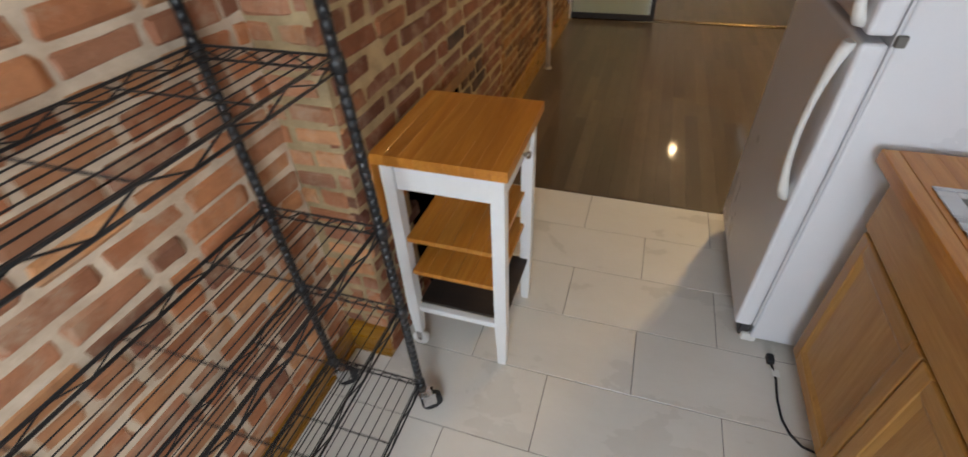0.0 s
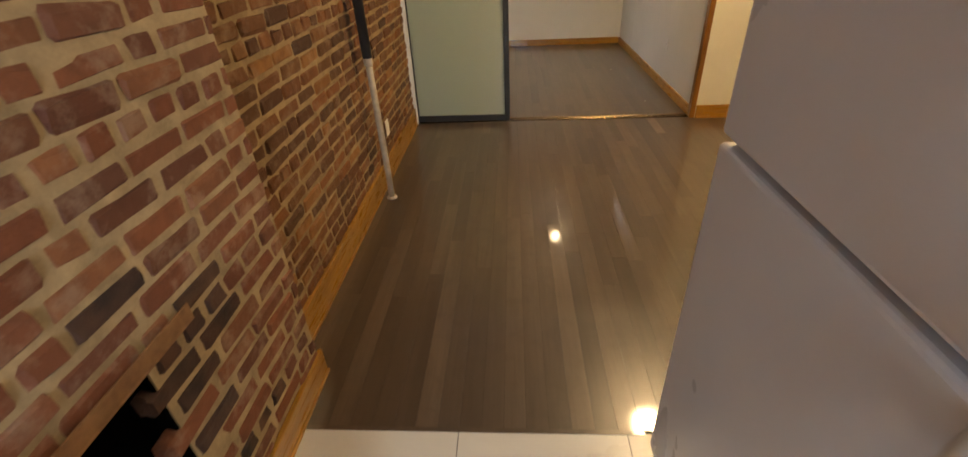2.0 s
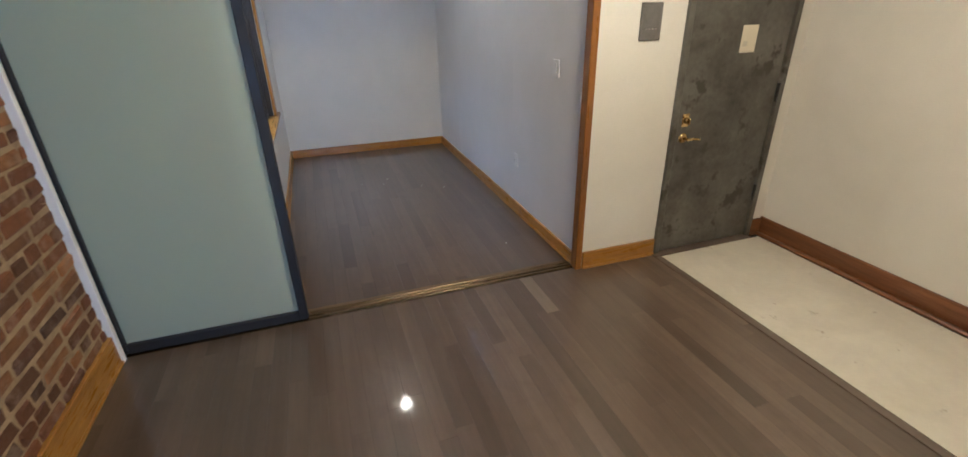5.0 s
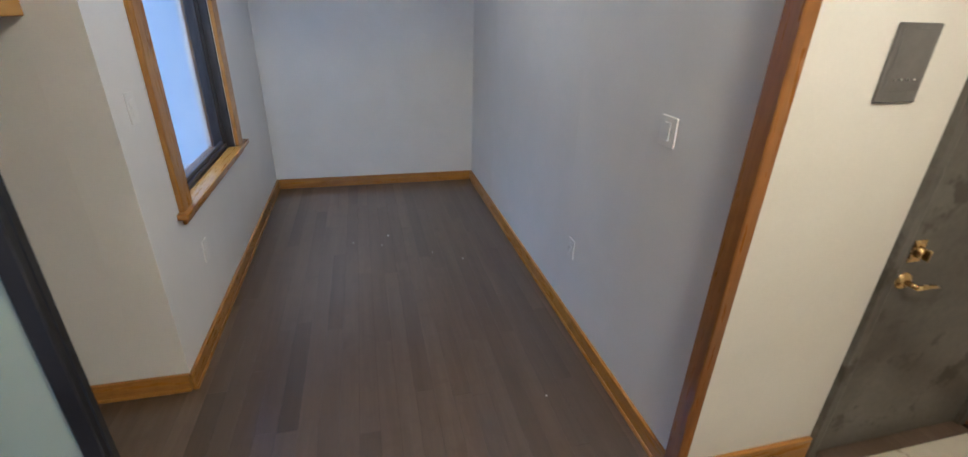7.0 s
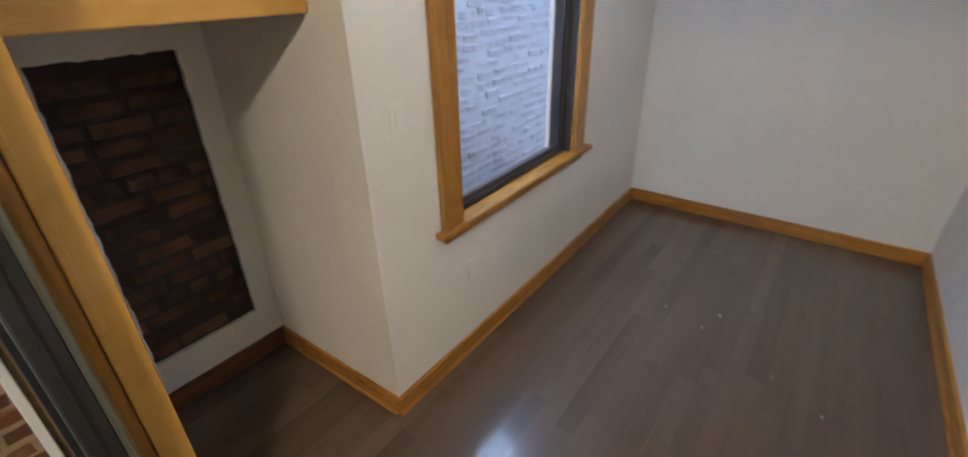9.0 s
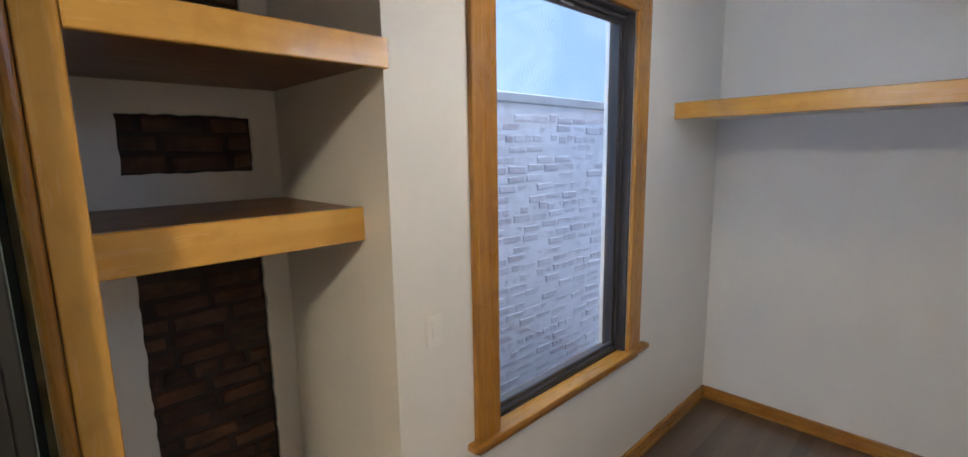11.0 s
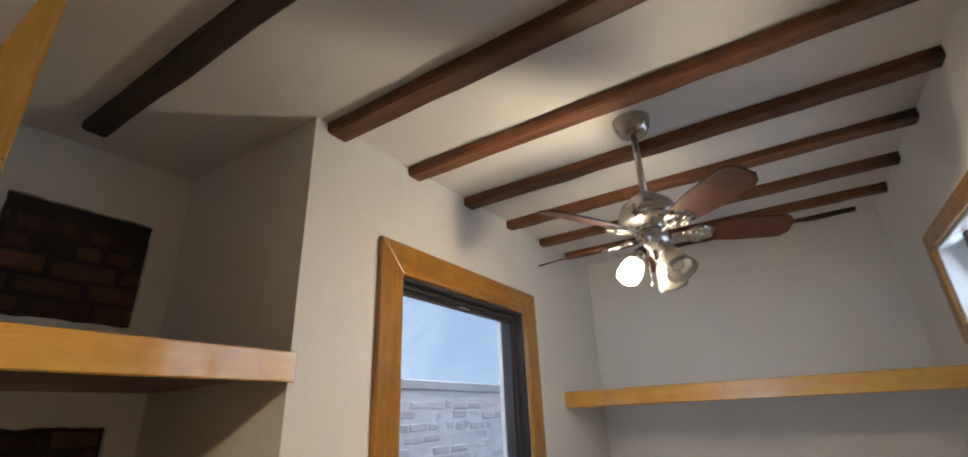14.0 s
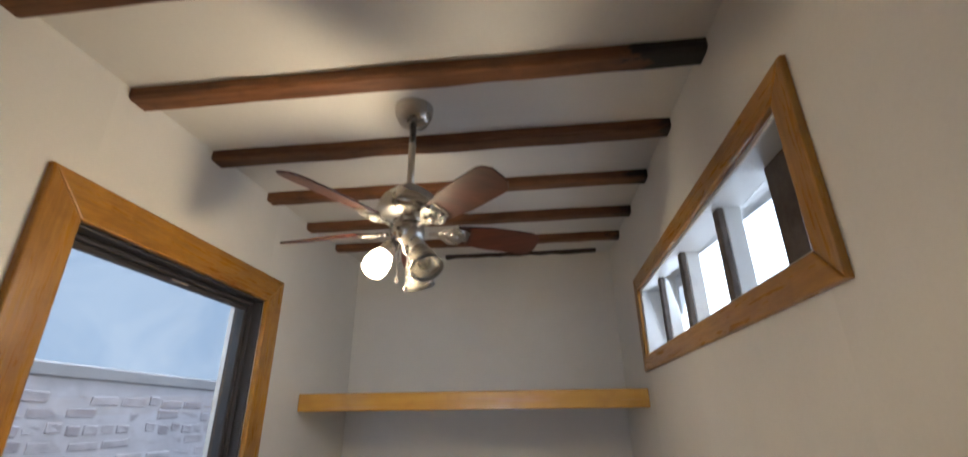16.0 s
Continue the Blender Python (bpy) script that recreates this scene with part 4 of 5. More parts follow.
for a in ((x0 - 0.002, x0, y0, y1), (x1, x1 + 0.002, y0, y1), (x0, x1, y0 - 0.002, y0), (x0, x1, y1, y1 + 0.002)):
    box(bm, *a, 0.74, 0.912)
box(bm, x0, x1, y0, y1, 0.736, 0.74)
part("basin", bm, STEEL, sk)


def raised_door(t, x, y0, y1, z0, z1, name="door"):
    """A framed door with a shallow panel behind a sloped lip, facing -x."""
    w = 0.05
    fr_ = part(name, bx(x + 0.004, x + 0.014, y0 + 0.01, y1 - 0.01, z0 + 0.01, z1 - 0.01), OAK["z"], t)
    for a in ((y0, y0 + w), (y1 - w, y1)):
        part("stile", bx(x - 0.008, x + 0.016, a[0], a[1], z0, z1, bevel=0.004, seg=2), OAK["z"], fr_)
    for a in ((z0, z0 + w), (z1 - w, z1)):
        part("rail", bx(x - 0.0075, x + 0.016, y0 + w + 0.0005, y1 - w - 0.0005, a[0], a[1], bevel=0.004, seg=2), OAK["y"], fr_)
    bm = bmesh.new()
    a0, a1, c0, c1, g = y0 + w + 0.0005, y1 - w - 0.0005, z0 + w + 0.0005, z1 - w - 0.0005, 0.018
    lo = [bm.verts.new((x - 0.004, p, q)) for p, q in ((a0, c0), (a1, c0), (a1, c1), (a0, c1))]
    hi = [bm.verts.new((x + 0.0035, p, q)) for p, q in ((a0 + g, c0 + g), (a1 - g, c0 + g), (a1 - g, c1 - g), (a0 + g, c1 - g))]
    bm.faces.new(hi)
    for k in range(4):
        bm.faces.new((lo[k], lo[(k + 1) % 4], hi[(k + 1) % 4], hi[k]))
    part("panel", bm, OAK["z"], fr_)


def base_cabinet(y0, y1, label):
    t = thing("base_cabinet", 0.98, (y0 + y1) / 2, 0, label, "cabinet", "kitchen base cabinets")
    part("body", bx(0.718, 1.27, y0 + 0.002, y1 - 0.002, 0.10, 0.735), OAK["z"], t)
    for a, b in ((y0, y0 + 0.04), (y1 - 0.04, y1)):
        part("face_stile", bx(0.700, 0.717, a + 0.001, b - 0.001, 0.10, 0.871, bevel=0.001), OAK["z"], t)
    for a, b in ((0.10, 0.135), (0.655, 0.685), (0.815, 0.871)):
        part("face_rail", bx(0.700, 0.717, y0 + 0.0405, y1 - 0.0405, a, b, bevel=0.001), OAK["y"], t)
    part("toe_kick", bx(0.765, 0.78, y0, y1, 0.0, 0.098), OAK["y"], t)
    part("drawer_front", bx(0.684, 0.6995, y0 + 0.014, y1 - 0.008, 0.673, 0.828, bevel=0.006, seg=2), OAK["y"], t)
    mid = (y0 + y1) / 2 - 0.022
    raised_door(t, 0.690, y0 + 0.025, mid - 0.003, 0.115, 0.665)
    raised_door(t, 0.690, mid + 0.003, y1 - 0.025, 0.115, 0.665)


base_cabinet(0.392, 1.302, "honey oak base cabinet with raised panel doors")
base_cabinet(-0.52, 0.390, "honey oak base cabinet with raised panel doors")

# power cord on the floor
pc = thing("power_cord", 0.66, 1.15, 0, "black power cord with a plug and a white tag", "cord")
bm = bmesh.new()
sweep(bm, [(0.645, 1.275, 0.012), (0.655, 1.21, 0.006), (0.648, 1.13, 0.005), (0.652, 1.05, 0.005), (0.67, 1.0, 0.005), (0.70, 0.965, 0.005), (0.74, 0.955, 0.005), (0.762, 0.955, 0.005)], 0.0042)
part("cable", bm, RUBBER, pc)
part("plug", bx(0.630, 0.656, 1.275, 1.315, 0.002, 0.026, bevel=0.005, seg=2), RUBBER, pc, "black plug")
part("tag", bx(0.642, 0.668, 1.22, 1.252, 0.011, 0.013), PLASTIC, pc, "white paper tag")

# kitchen cart
cart = thing("kitchen_cart", -0.5, 1.19, 0, "white kitchen cart with a butcher block top", "cart")
rnd = random.Random(3)
for k in range(9):
    a = -0.702 + 0.0457 * k
    part("top_strip", bx(a, a + 0.0456, 0.963, 1.417, 0.868, 0.902, bevel=0.0007), BLOCK, cart)
for k in range(5):
    part("leaf_strip", bx(-0.726, -0.706, 0.968 + 0.089 * k, 0.968 + 0.089 * (k + 1) - 0.0004, 0.640, 0.872, bevel=0.0008), BLOCK_UP, cart, "hanging butcher block leaf" if k == 0 else "")
LX, LY = (-0.672, -0.330), (1.012, 1.372)
for x in LX:
    for y in LY:
        zb = 0.0 if x > -0.5 else 0.075
        bm = bmesh.new()
        w0, w1 = 0.021, 0.015
        lo = [bm.verts.new((x + sx * w1, y + sy * w1, zb)) for sx, sy in ((-1, -1), (1, -1), (1, 1), (-1, 1))]
        mi = [bm.verts.new((x + sx * w0, y + sy * w0, 0.22)) for sx, sy in ((-1, -1), (1, -1), (1, 1), (-1, 1))]
        hi = [bm.verts.new((x + sx * w0, y + sy * w0, 0.866)) for sx, sy in ((-1, -1), (1, -1), (1, 1), (-1, 1))]
        for p, q in ((lo, mi), (mi, hi)):
            for k in range(4):
                bm.faces.new((p[k], p[(k + 1) % 4], q[(k + 1) % 4], q[k]))
        bm.faces.new(lo[::-1])
        bm.faces.new(hi)
        part("leg", bm, LACQUER, cart, "white painted leg")
        if x < -0.5:
            bm = bmesh.new()
            tube(bm, (x, y - 0.011, 0.033), (x, y + 0.011, 0.033), 0.033, seg=20)
            wheel = part("wheel", bm, PLASTIC, cart, "white caster wheel")
            bm = bmesh.new()
            tube(bm, (x, y - 0.016, 0.033), (x, y + 0.016, 0.033), 0.007)
            box(bm, x - 0.012, x + 0.012, y - 0.016, y - 0.012, 0.03, 0.078)
            box(bm, x - 0.012, x + 0.012, y + 0.012, y + 0.016, 0.03, 0.078)
            part("fork", bm, CHROME, wheel)
for y in LY:
    part("apron", bx(LX[0] + 0.022, LX[1] - 0.022, y - 0.014, y + 0.014, 0.765, 0.866, bevel=0.002), LACQUER, cart, "white painted apron")
    part("rail", bx(LX[0] + 0.022, LX[1] - 0.022, y - 0.012, y + 0.012, 0.205, 0.228, bevel=0.002), LACQUER, cart)
part("apron", bx(LX[0] - 0.012, LX[0] + 0.012, LY[0] + 0.022, LY[1] - 0.022, 0.765, 0.866, bevel=0.002), LACQUER, cart, "white painted apron")
dr = part("drawer", bx(LX[1] - 0.008, LX[1] + 0.014, LY[0] + 0.024, LY[1] - 0.024, 0.772, 0.862, bevel=0.003), LACQUER, cart, "white painted drawer front")
bm = bmesh.new()
lathe(bm, [(0.0, 0.026), (0.011, 0.024), (0.014, 0.017), (0.007, 0.009), (0.006, 0.0)], 16, Matrix.Translation((LX[1] + 0.014, 1.235, 0.80)) @ pose(0, 0, 0, 0, 90, 0))
part("knob", bm, NICKEL, dr, "nickel knob")
for z in (0.555, 0.405):
    for k in range(6):
        a = LX[0] + 0.024 + 0.052 * k
        part("shelf_slat", bx(a, a + 0.0515, LY[0] - 0.016, LY[1] + 0.016, z, z + 0.018, bevel=0.0015), BLOCK, cart)
# bottom sheet only borrows the near-black colour of the charred beams
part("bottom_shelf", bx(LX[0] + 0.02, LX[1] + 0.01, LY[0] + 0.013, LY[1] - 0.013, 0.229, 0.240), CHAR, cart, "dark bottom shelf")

# wire rack
rk = thing("wire_shelving_rack", -0.665, 0.22, 0, "black wire shelving rack on casters", "rack")
RX, RY = (-0.884, -0.540), (-0.170, 0.742)
for x in RX:
    for y in RY:
        bm = bmesh.new()
        prof = []
        z = 0.115
        while z < 1.86:
            prof += [(0.0127, z), (0.0127, z + 0.0235), (0.0112, z + 0.024), (0.0112, z + 0.0252)]
            z += 0.0254
        lathe(bm, prof, 12, Matrix.Translation((x, y, 0)))
        post = part("post", bm, BLACK_METAL, rk, "grooved black post")
        ang = radians(40 if y > 0 else -30)
        M = Matrix.Translation((x, y, 0)) @ Matrix.Rotation(ang, 4, "Z")
        bm = bmesh.new()
        for s in (-1, 1):
            box(bm, -0.006, 0.040, s * 0.017 - 0.0015, s * 0.017 + 0.0015, 0.034, 0.092, m=M)
        box(bm, -0.016, 0.030, -0.0185, 0.0185, 0.090, 0.095, m=M)
        tube(bm, M @ Vector((0, 0, 0.094)), M @ Vector((0, 0, 0.118)), 0.010)
        cs = part("caster", bm, CHROME, rk, "chrome swivel caster")
        bm = bmesh.new()
        tube(bm, M @ Vector((0.026, -0.013, 0.038)), M @ Vector((0.026, 0.013, 0.038)), 0.038, seg=22)
        part("tyre", bm, RUBBER, cs, "black rubber tyre")
for z in (1.262, 0.835, 0.535, 0.165):
    for k in range(11):
        x = RX[0] + 0.006 + (RX[1] - RX[0] - 0.012) * k / 10
        bm = bmesh.new()
        tube(bm, (x, RY[0], z), (x, RY[1], z), 0.0017, seg=5, caps=False)
        part("shelf_wire", bm, BLACK_METAL, rk)
    for y in (RY[0] + 0.23, RY[0] + 0.46, RY[0] + 0.69):
        bm = bmesh.new()
        tube(bm, (RX[0], y, z - 0.004), (RX[1], y, z - 0.004), 0.0026, seg=6, caps=False)
        part("cross_wire", bm, BLACK_METAL, rk)
    for sx in RX:
        bm = bmesh.new()
        for dz in (0.0, -0.028):
            tube(bm, (sx, RY[0], z + dz), (sx, RY[1], z + dz), 0.0032, seg=6)
        n = 12
        for k in range(n):
            ya, yb = RY[0] + (RY[1] - RY[0]) * k / n, RY[0] + (RY[1] - RY[0]) * (k + 1) / n
            tube(bm, (sx, ya, z - 0.028 * (k % 2)), (sx, yb, z - 0.028 * ((k + 1) % 2)), 0.0021, seg=5, caps=False)
        part("truss", bm, BLACK_METAL, rk)
    for sy in RY:
        bm = bmesh.new()
        for dz in (0.0, -0.028):
            tube(bm, (RX[0], sy, z + dz), (RX[1], sy, z + dz), 0.0032, seg=6)
        n = 6
        for k in range(n):
            xa, xb = RX[0] + (RX[1] - RX[0]) * k / n, RX[0] + (RX[1] - RX[0]) * (k + 1) / n
            tube(bm, (xa, sy, z - 0.028 * (k % 2)), (xb, sy, z - 0.028 * ((k + 1) % 2)), 0.0021, seg=5, caps=False)
        part("truss", bm, BLACK_METAL, rk)
    for x in RX:
        for y in RY:
            bm = bmesh.new()
            lathe(bm, [(0.013, z - 0.032), (0.0185, z - 0.032), (0.0165, z + 0.006), (0.013, z + 0.006)], 14, Matrix.Translation((x, y, 0)))
            part("collar", bm, BLACK_METAL, rk)

for ob in rk.children_recursive:
    for v in ob.data.vertices:
        v.co.x -= 0.03 * max(0.0, v.co.z - 0.1)      # the rack leans a little

# heating pipe by the brick wall
pp = thing("heating_pipe", -0.795, 4.055, 0, "floor-to-ceiling pipe, scuffed cream below and black wrapped above", "pipe")
bm = bmesh.new()
sweep(bm, [(-0.795, 4.055, 0.0), (-0.797, 4.053, 0.3), (-0.802, 4.048, 0.7), (-0.805, 4.045, 0.97)], 0.021, 14)
part("lower_pipe", bm, PIPE_PAINT, pp, "scuffed cream painted pipe")
bm = bmesh.new()
tube(bm, (-0.805, 4.045, 0.95), (-0.815, 4.03, ZC), 0.029, seg=16)
part("pipe_wrap", bm, FOAM, pp, "black pipe insulation")
bm = bmesh.new()
lathe(bm, [(0.021, 0.90), (0.027, 0.905), (0.027, 0.945), (0.022, 0.95)], 16, Matrix.Translation((-0.805, 4.045, 0)))
part("coupling", bm, PIPE_PAINT, pp, "pipe coupling")
bm = bmesh.new()
lathe(bm, [(0.0, 0.0), (0.036, 0.0), (0.034, 0.010), (0.021, 0.014)], 18, Matrix.Translation((-0.795, 4.055, 0)))
part("floor_flange", bm, PIPE_PAINT, pp)

# ---- outside the bedroom window ----
OX = -1.2
out_wall = struct("backdrop_wall", bx(OX - 0.3, OX, 5.0, 9.70, -2.0, 2.16), PALE_MORTAR, "whitewashed brick wall of the neighbouring building", "wall")
struct("backdrop_coping", bx(OX - 0.33, OX + 0.015, 5.0, 9.715, 2.16, 2.235, bevel=0.01), surface("weathered_coping", [(0.3, (0.26, 0.255, 0.26)), (0.7, (0.36, 0.35, 0.355))], 0.9, 6, bumps=0.003), "grey coping on the neighbouring wall", "coping")
struct("ground", bx(-40, 40, -40, 60, -2.4, -2.0), CONCRETE, "plain concrete yard ground", "ground")


def cloudy_sky(name, dull, bright, strength):
    """A glowing overcast sky with broad soft clouds."""
    m, nt, b = nodes_of(name)
    b.inputs["Base Color"].default_value = (0, 0, 0, 1)
    b.inputs["Roughness"].default_value = 1.0
    cloud = noise_node(nt, coords(nt, (1, 1, 2.2), False), 0.035, 4, 0.55, 0.8)
    nt.links.new(ramp(nt, cloud, [(0.35, dull), (0.65, bright)]), b.inputs["Emission Color"])
    b.inputs["Emission Strength"].default_value = strength
    return m


SKY_GLOW = cloudy_sky("overcast_sky", (0.52, 0.65, 0.80), (0.74, 0.83, 0.92), 0.82)
struct("backdrop_sky", bx(-60.2, -60, -150, 320, -2.0, 160), SKY_GLOW, "plain pale overcast sky", "sky")
BRIGHT_SKY = cloudy_sky("bright_overcast_sky", (0.80, 0.89, 1.0), (0.95, 0.97, 1.0), 1.15)
struct("backdrop_sky_far", bx(60, 60.2, -150, 320, -2.0, 160), BRIGHT_SKY, "plain pale overcast sky", "sky")
struct("wall_outer_side", bx(-14.0, 1.9, 17.0, 17.3, -2.0, 2.7), PALE_REVEAL, "pale wall closing the light shaft", "wall")

# ---- brick walls ----


def brick_meshes(name, length, material, count, depth=0.05, seed=1):
    """Brick blocks with uneven, worn edges: length along x, face towards +y, height along z."""
    out = []
    rnd = random.Random(seed)
    for k in range(count):
        bm = bmesh.new()
        h = 0.0605
        box(bm, -length / 2, length / 2, -depth, 0.0, -h / 2, h / 2, bevel=0.010)
        for v in bm.verts:
            v.co += Vector((rnd.uniform(-0.006, 0.006), rnd.uniform(-0.0045, 0.002), rnd.uniform(-0.005, 0.005)))
        out.append(mesh_of(name, bm, material))
    return out


LAY = {}
for nm, mt in (("red", LONG_BRICK), ("worn", ROUGH_BRICK), ("breast", BREAST_BRICK), ("sooty", SOOTY), ("pale", PALE_BRICK)):
    LAY[nm] = (brick_meshes("brick", 0.196, mt, 6, seed=len(nm)), brick_meshes("brick", 0.092, mt, 4, seed=len(nm) + 9))


def to_world(face, u, d, z):
    """Place and turn of a brick: face '+x' looks along x with u along y, '-y' looks along -y with u along x."""
    if face == "+x":
        return Matrix.Translation((d[0], u, z)) @ Matrix.Rotation(radians(-90), 4, "Z")
    return Matrix.Translation((u, d[0], z)) @ Matrix.Rotation(radians(180), 4, "Z")


def lay_bricks(parent, face, at_, u0, u1, z0, z1, kind_of, single, proud=0.0075, course=0.0705, seed=5, rough_lay=0.0):
    """Courses of bricks over a face; kind_of(u, z) names the sort or None for a gap; single(u, z) tells which are parts of their own."""
    rnd = random.Random(seed)
    verts, faces, mats, sort_at = [], [], [], []
    n, row, z = 0, 0, z0 + course / 2
    while z < z1 - course * 0.4:
        u = u0 - rnd.uniform(0.0, 0.2)
        header_row = row % 7 == 3
        while u < u1:
            short = header_row or rnd.random() < 0.12
            ln = (0.092 if short else 0.196) * rnd.uniform(0.93, 1.06)
            a, b = max(u, u0), min(u + ln, u1)
            if b - a > 0.02:
                c = (a + b) / 2
                kind = kind_of(c, z)
                if kind:
                    mesh = rnd.choice(LAY[kind][1 if short else 0])
                    full = 0.092 if short else 0.196
                    m = to_world(face, c, (at_ + (proud + rnd.uniform(-0.004, 0.005)) * (1 if face == "+x" else -1),), z + rnd.uniform(-0.004 - rough_lay, 0.004 + rough_lay))
                    m = m @ Matrix.Rotation(radians(rnd.uniform(-1.2, 1.2)), 4, "Y") @ Matrix.Diagonal(((b - a) / full, 1, rnd.uniform(0.92, 1.06), 1))
                    if n < 300 and single(c, z):
                        piece("brick", mesh, parent, m)
                        n += 1
                    else:
                        base = len(verts)
                        verts += [m @ v.co for v in mesh.vertices]
                        faces += [[base + i for i in p.vertices] for p in mesh.polygons]
                        sort_at += [kind] * len(mesh.polygons)
            u += ln + rnd.uniform(0.010, 0.018)
        z += course
        row += 1
    if verts:
        me = bpy.data.meshes.new("bricks")
        me.from_pydata([tuple(v) for v in verts], [], faces)
        kinds = sorted(set(sort_at))
        for k in kinds:
            me.materials.append({"red": LONG_BRICK, "worn": ROUGH_BRICK, "breast": BREAST_BRICK, "sooty": SOOTY, "pale": PALE_BRICK}[k])
        me.polygons.foreach_set("material_index", [kinds.index(k) for k in sort_at])
        ob = new("bricks", me)
        ob.parent = parent
        ob["kind"] = "stuff"


# long wall of the living room
wl = struct("wall_brick_living", bx(XB - 0.12, XB, 2.46, YP + 0.14, 0, ZC), MORTAR, "exposed red brick wall with sandy mortar", "wall")
lay_bricks(wl, "+x", XB, 2.50, YP - 0.05, 0.0, ZC, lambda u, z: "red", lambda u, z: z < 1.52, seed=11)
# chimney breast with the old fireplace opening
HY0, HY1, HZ = 1.24, 1.825, 0.775
bm = bmesh.new()
box(bm, XF - 0.30, XF, 0.93, HY0, 0, ZC)
box(bm, XF - 0.30, XF, HY1, 2.485, 0, ZC)
box(bm, XF - 0.30, XF, HY0, HY1, HZ, ZC)
wb = struct("wall_brick_breast", bm, BREAST_MORTAR, "rough brick chimney breast with a sooty fireplace opening", "wall")


def breast_kind(u, z):
    edge = HY1 + 0.03 * math.sin(z * 37)
    if HY0 - 0.02 < u < edge + 0.02 and z < HZ + 0.03:
        return None
    if HY1 < u < 2.12 + 0.1 * math.sin(z * 9) and 0.15 < z < 1.05 - 0.9 * max(0, u - HY1 - 0.05):
        return "sooty" if math.sin(u * 91 + z * 57) > -0.75 else "breast"
    return "breast"


lay_bricks(wb, "+x", XF, 0.93, 2.485, 0.0, ZC, breast_kind, lambda u, z: z < 1.75, proud=0.006, seed=21)
lay_bricks(wb, "-y", 0.93, XA, XF, 0.0, ZC, lambda u, z: "worn", lambda u, z: z < 1.4, proud=0.006, seed=22)
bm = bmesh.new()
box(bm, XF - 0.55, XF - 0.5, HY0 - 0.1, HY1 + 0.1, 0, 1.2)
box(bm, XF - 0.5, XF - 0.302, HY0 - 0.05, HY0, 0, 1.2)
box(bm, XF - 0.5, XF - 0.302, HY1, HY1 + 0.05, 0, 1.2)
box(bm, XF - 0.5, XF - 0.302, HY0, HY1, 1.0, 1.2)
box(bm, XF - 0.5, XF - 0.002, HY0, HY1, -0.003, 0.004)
# thin black sheets cover the mortar sides and top of the opening
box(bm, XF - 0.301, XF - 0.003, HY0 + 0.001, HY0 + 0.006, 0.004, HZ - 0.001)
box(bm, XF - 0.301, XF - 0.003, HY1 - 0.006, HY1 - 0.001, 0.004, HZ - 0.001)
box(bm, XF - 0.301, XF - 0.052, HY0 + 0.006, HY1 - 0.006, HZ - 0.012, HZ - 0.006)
struct("firebox", bm, FIREBOX_BLACK, "black firebox", "fireplace")
bm = bmesh.new()
box(bm, XF - 0.05, XF + 0.022, 1.14, 1.985, HZ - 0.004, HZ + 0.004, bevel=0.001)
box(bm, XF + 0.016, XF + 0.022, 1.14, 1.985, HZ + 0.004, HZ + 0.045, bevel=0.001)
tagged(done("fireplace_lintel", bm, surface("rusty_angle_iron", [(0.3, (0.16, 0.075, 0.03)), (0.7, (0.36, 0.19, 0.08))], 0.6, 12, bumps=0.002, metal=0.2)), "rusty angle iron lintel over the fireplace", "lintel")
# recess behind the wire rack
LIGHT_MORTAR = surface("smeared_lime_mortar", [(0.3, (0.46, 0.35, 0.25)), (0.7, (0.72, 0.60, 0.46))], 0.9, 9, bumps=0.006, fine=120)
wr = struct("wall_brick_recess", bx(XA - 0.15, XA, -1.75, 0.93, 0, ZC), LIGHT_MORTAR, "exposed red brick wall with pale smeared mortar", "wall")
lay_bricks(wr, "+x", XA, -1.72, 0.925, 0.0, ZC, lambda u, z: "worn", lambda u, z: z < 1.55 and u > -0.75, proud=0.007, seed=31)
# bare brick patches of the niche
for k, (a, b) in enumerate(PANELS):
    pn = struct("brick_patch", bx(XN - 0.030, XN - 0.022, PY0 + 0.001, PY1 - 0.001, a + 0.001, b - 0.001), DARK_MORTAR, "patch of bare sooty brick in the plaster", "wall")
    lay_bricks(pn, "+x", XN - 0.030, PY0 + 0.004, PY1 - 0.004, a + 0.003, b, lambda u, z: "sooty", lambda u, z: True, proud=0.014, seed=50 + k)
# neighbouring wall
lay_bricks(out_wall, "+x", OX, 6.8, 9.70, -0.4, 2.16, lambda u, z: "pale", lambda u, z: z > 0.55 and u > 7.2, proud=0.003, course=0.0735, seed=61, rough_lay=0.006)

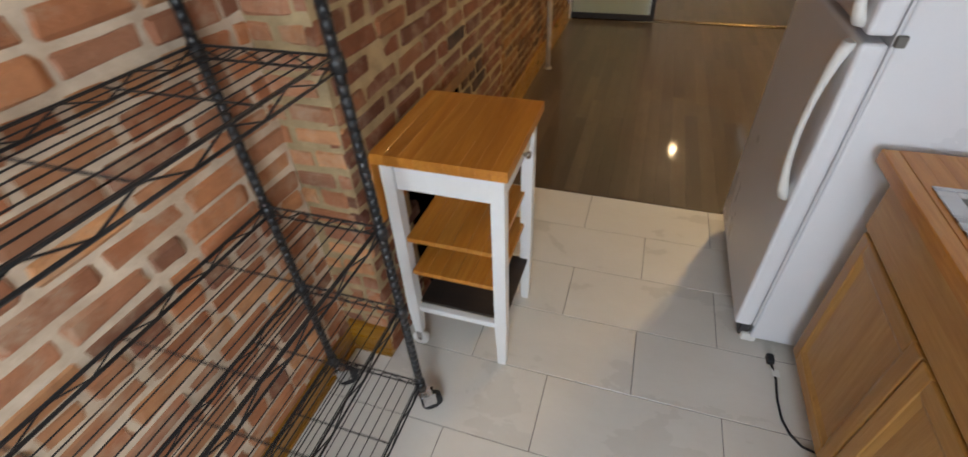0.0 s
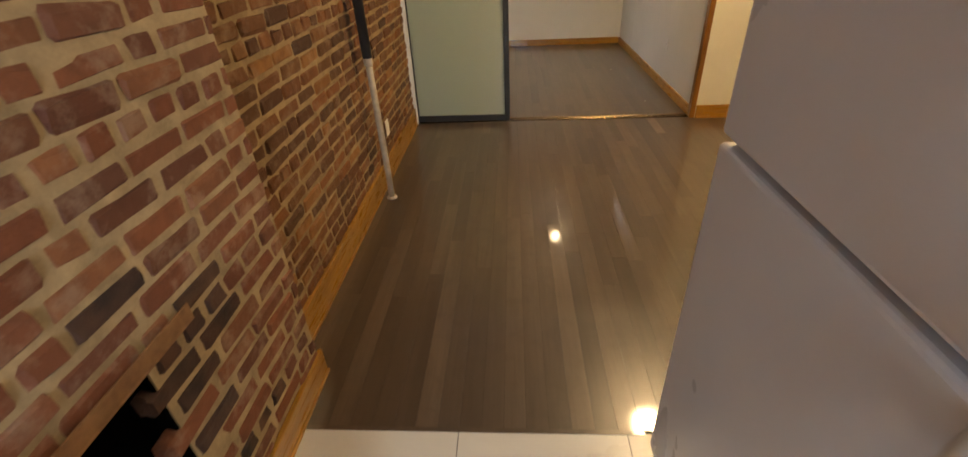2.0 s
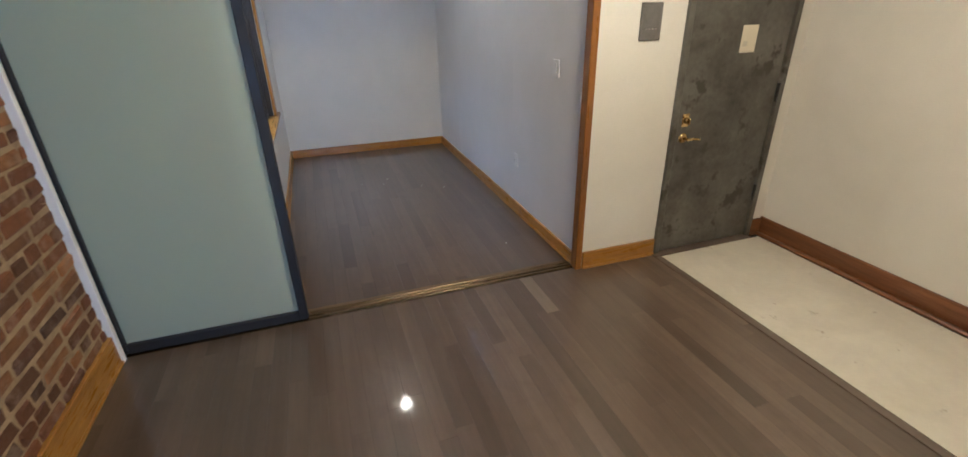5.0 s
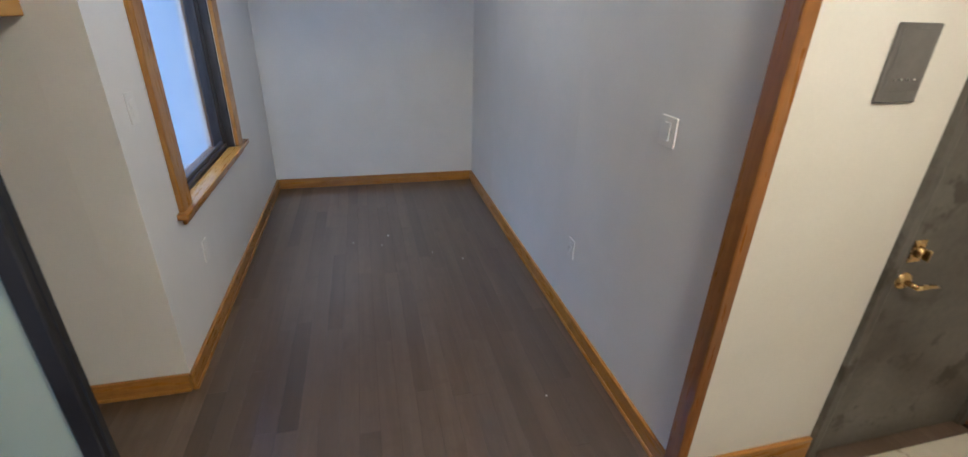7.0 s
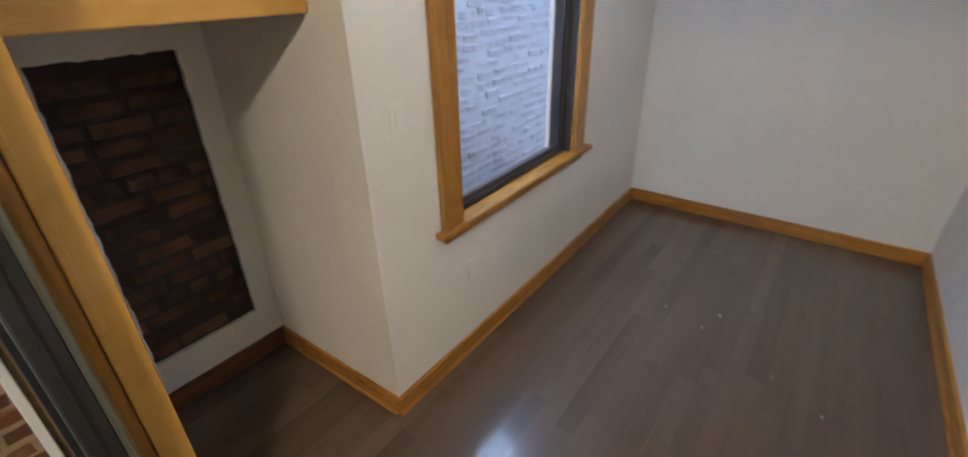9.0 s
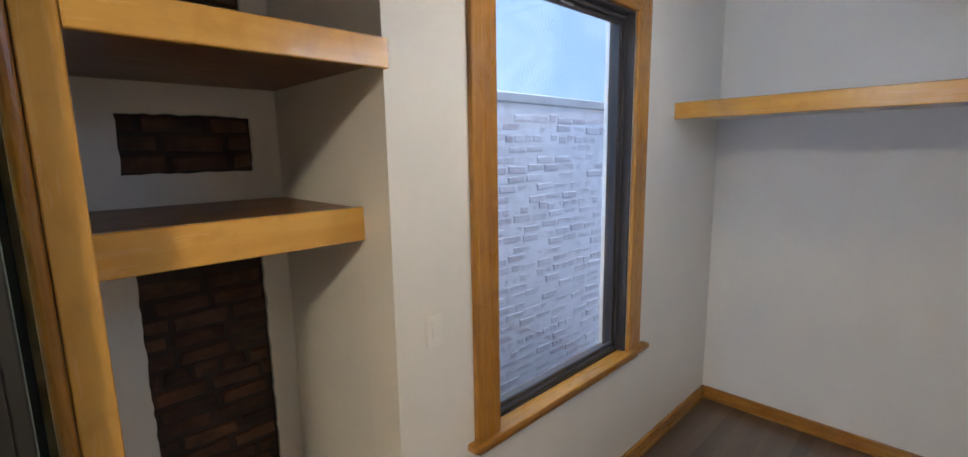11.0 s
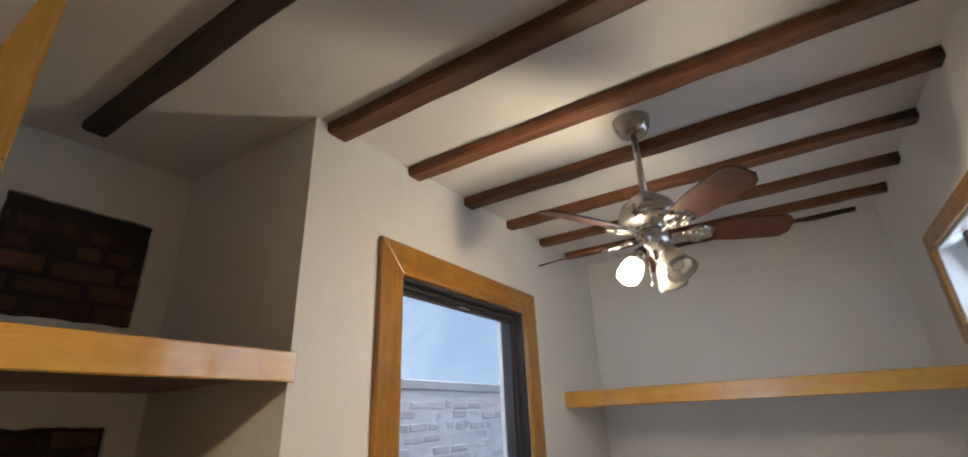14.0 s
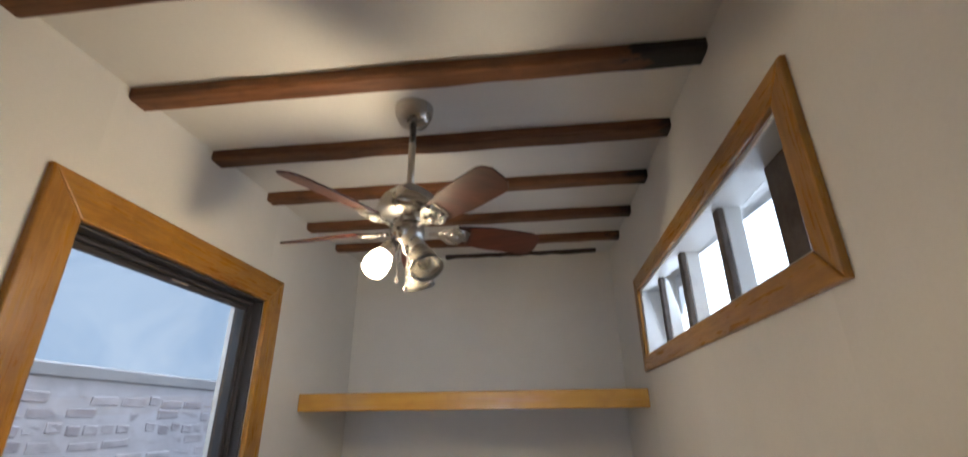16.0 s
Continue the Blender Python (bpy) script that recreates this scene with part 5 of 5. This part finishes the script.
# ---- floor tiles ----
bm = bx(0.0015, 0.6085, 0.0015, 0.3035, -0.010, 0.0, bevel=0.0012)
tile = mesh_of("tile", bm, TILE)
for r in range(14):
    y0 = YE - 0.305 * (r + 1)
    off = -0.15 + (0.305 if r % 2 else 0.0) - 0.61 * 2
    for c in range(5):
        x0 = off + 0.61 * c
        a, b = max(x0, -1.0), min(x0 + 0.61, 1.3)
        if b - a > 0.03:
            piece("tile", tile, floor_kitchen, Matrix.Translation((a, y0, 0)) @ Matrix.Diagonal(((b - a) / 0.61, 1, 1, 1)))

# ---- floor boards ----
bm = bx(0.0003, 0.0827, 0.0, 1.0, -0.012, 0.0)
board = mesh_of("floorboard", bm, PLANK)
rnd = random.Random(77)
nx = int((XR + 0.05 + 0.98) / 0.083)
for c in range(nx):
    x = -0.98 + 0.083 * c
    y = YE + 0.012
    end = (YF + 0.05) if -1.0 < x < 1.80 else YP + 0.02
    if x > 2.31:
        continue
    while y < end - 0.02:
        ln = min(rnd.uniform(0.7, 1.6), end - y)
        piece("floorboard", board, floor_wood, Matrix.Translation((x, y, rnd.uniform(-0.0001, 0.0))) @ Matrix.Diagonal((1, ln - 0.0008, 1, 1)))
        y += ln

struct("floor_patch", bx(1.318, 1.394, 5.17, YP - 0.032, -0.002, 0.0012, bevel=0.0006), wood("worn_patch_wood", (0.13, 0.095, 0.065), (0.21, 0.16, 0.115), (0.27, 0.21, 0.155), "y", 0.35, 6, coat=0.4, pores=0.4, relief=0.02), "paler worn board let into the dark floor", "floor")

# ---- plaster crumbs on the bedroom floor ----
rnd = random.Random(9)
bm = bmesh.new()
for x, y in ((1.427, 6.089), (0.562, 7.832), (0.768, 7.758), (0.82, 7.91), (1.112, 7.572), (1.312, 7.447)):
    w = rnd.uniform(0.003, 0.006)
    box(bm, x - w, x + w, y - w * 0.7, y + w * 0.8, 0.0, 0.003, bevel=0.001)
crumbs = tagged(done("plaster_crumbs", bm, PLASTIC), "small white plaster crumbs on the dark wood floor", "crumbs", kind="stuff")
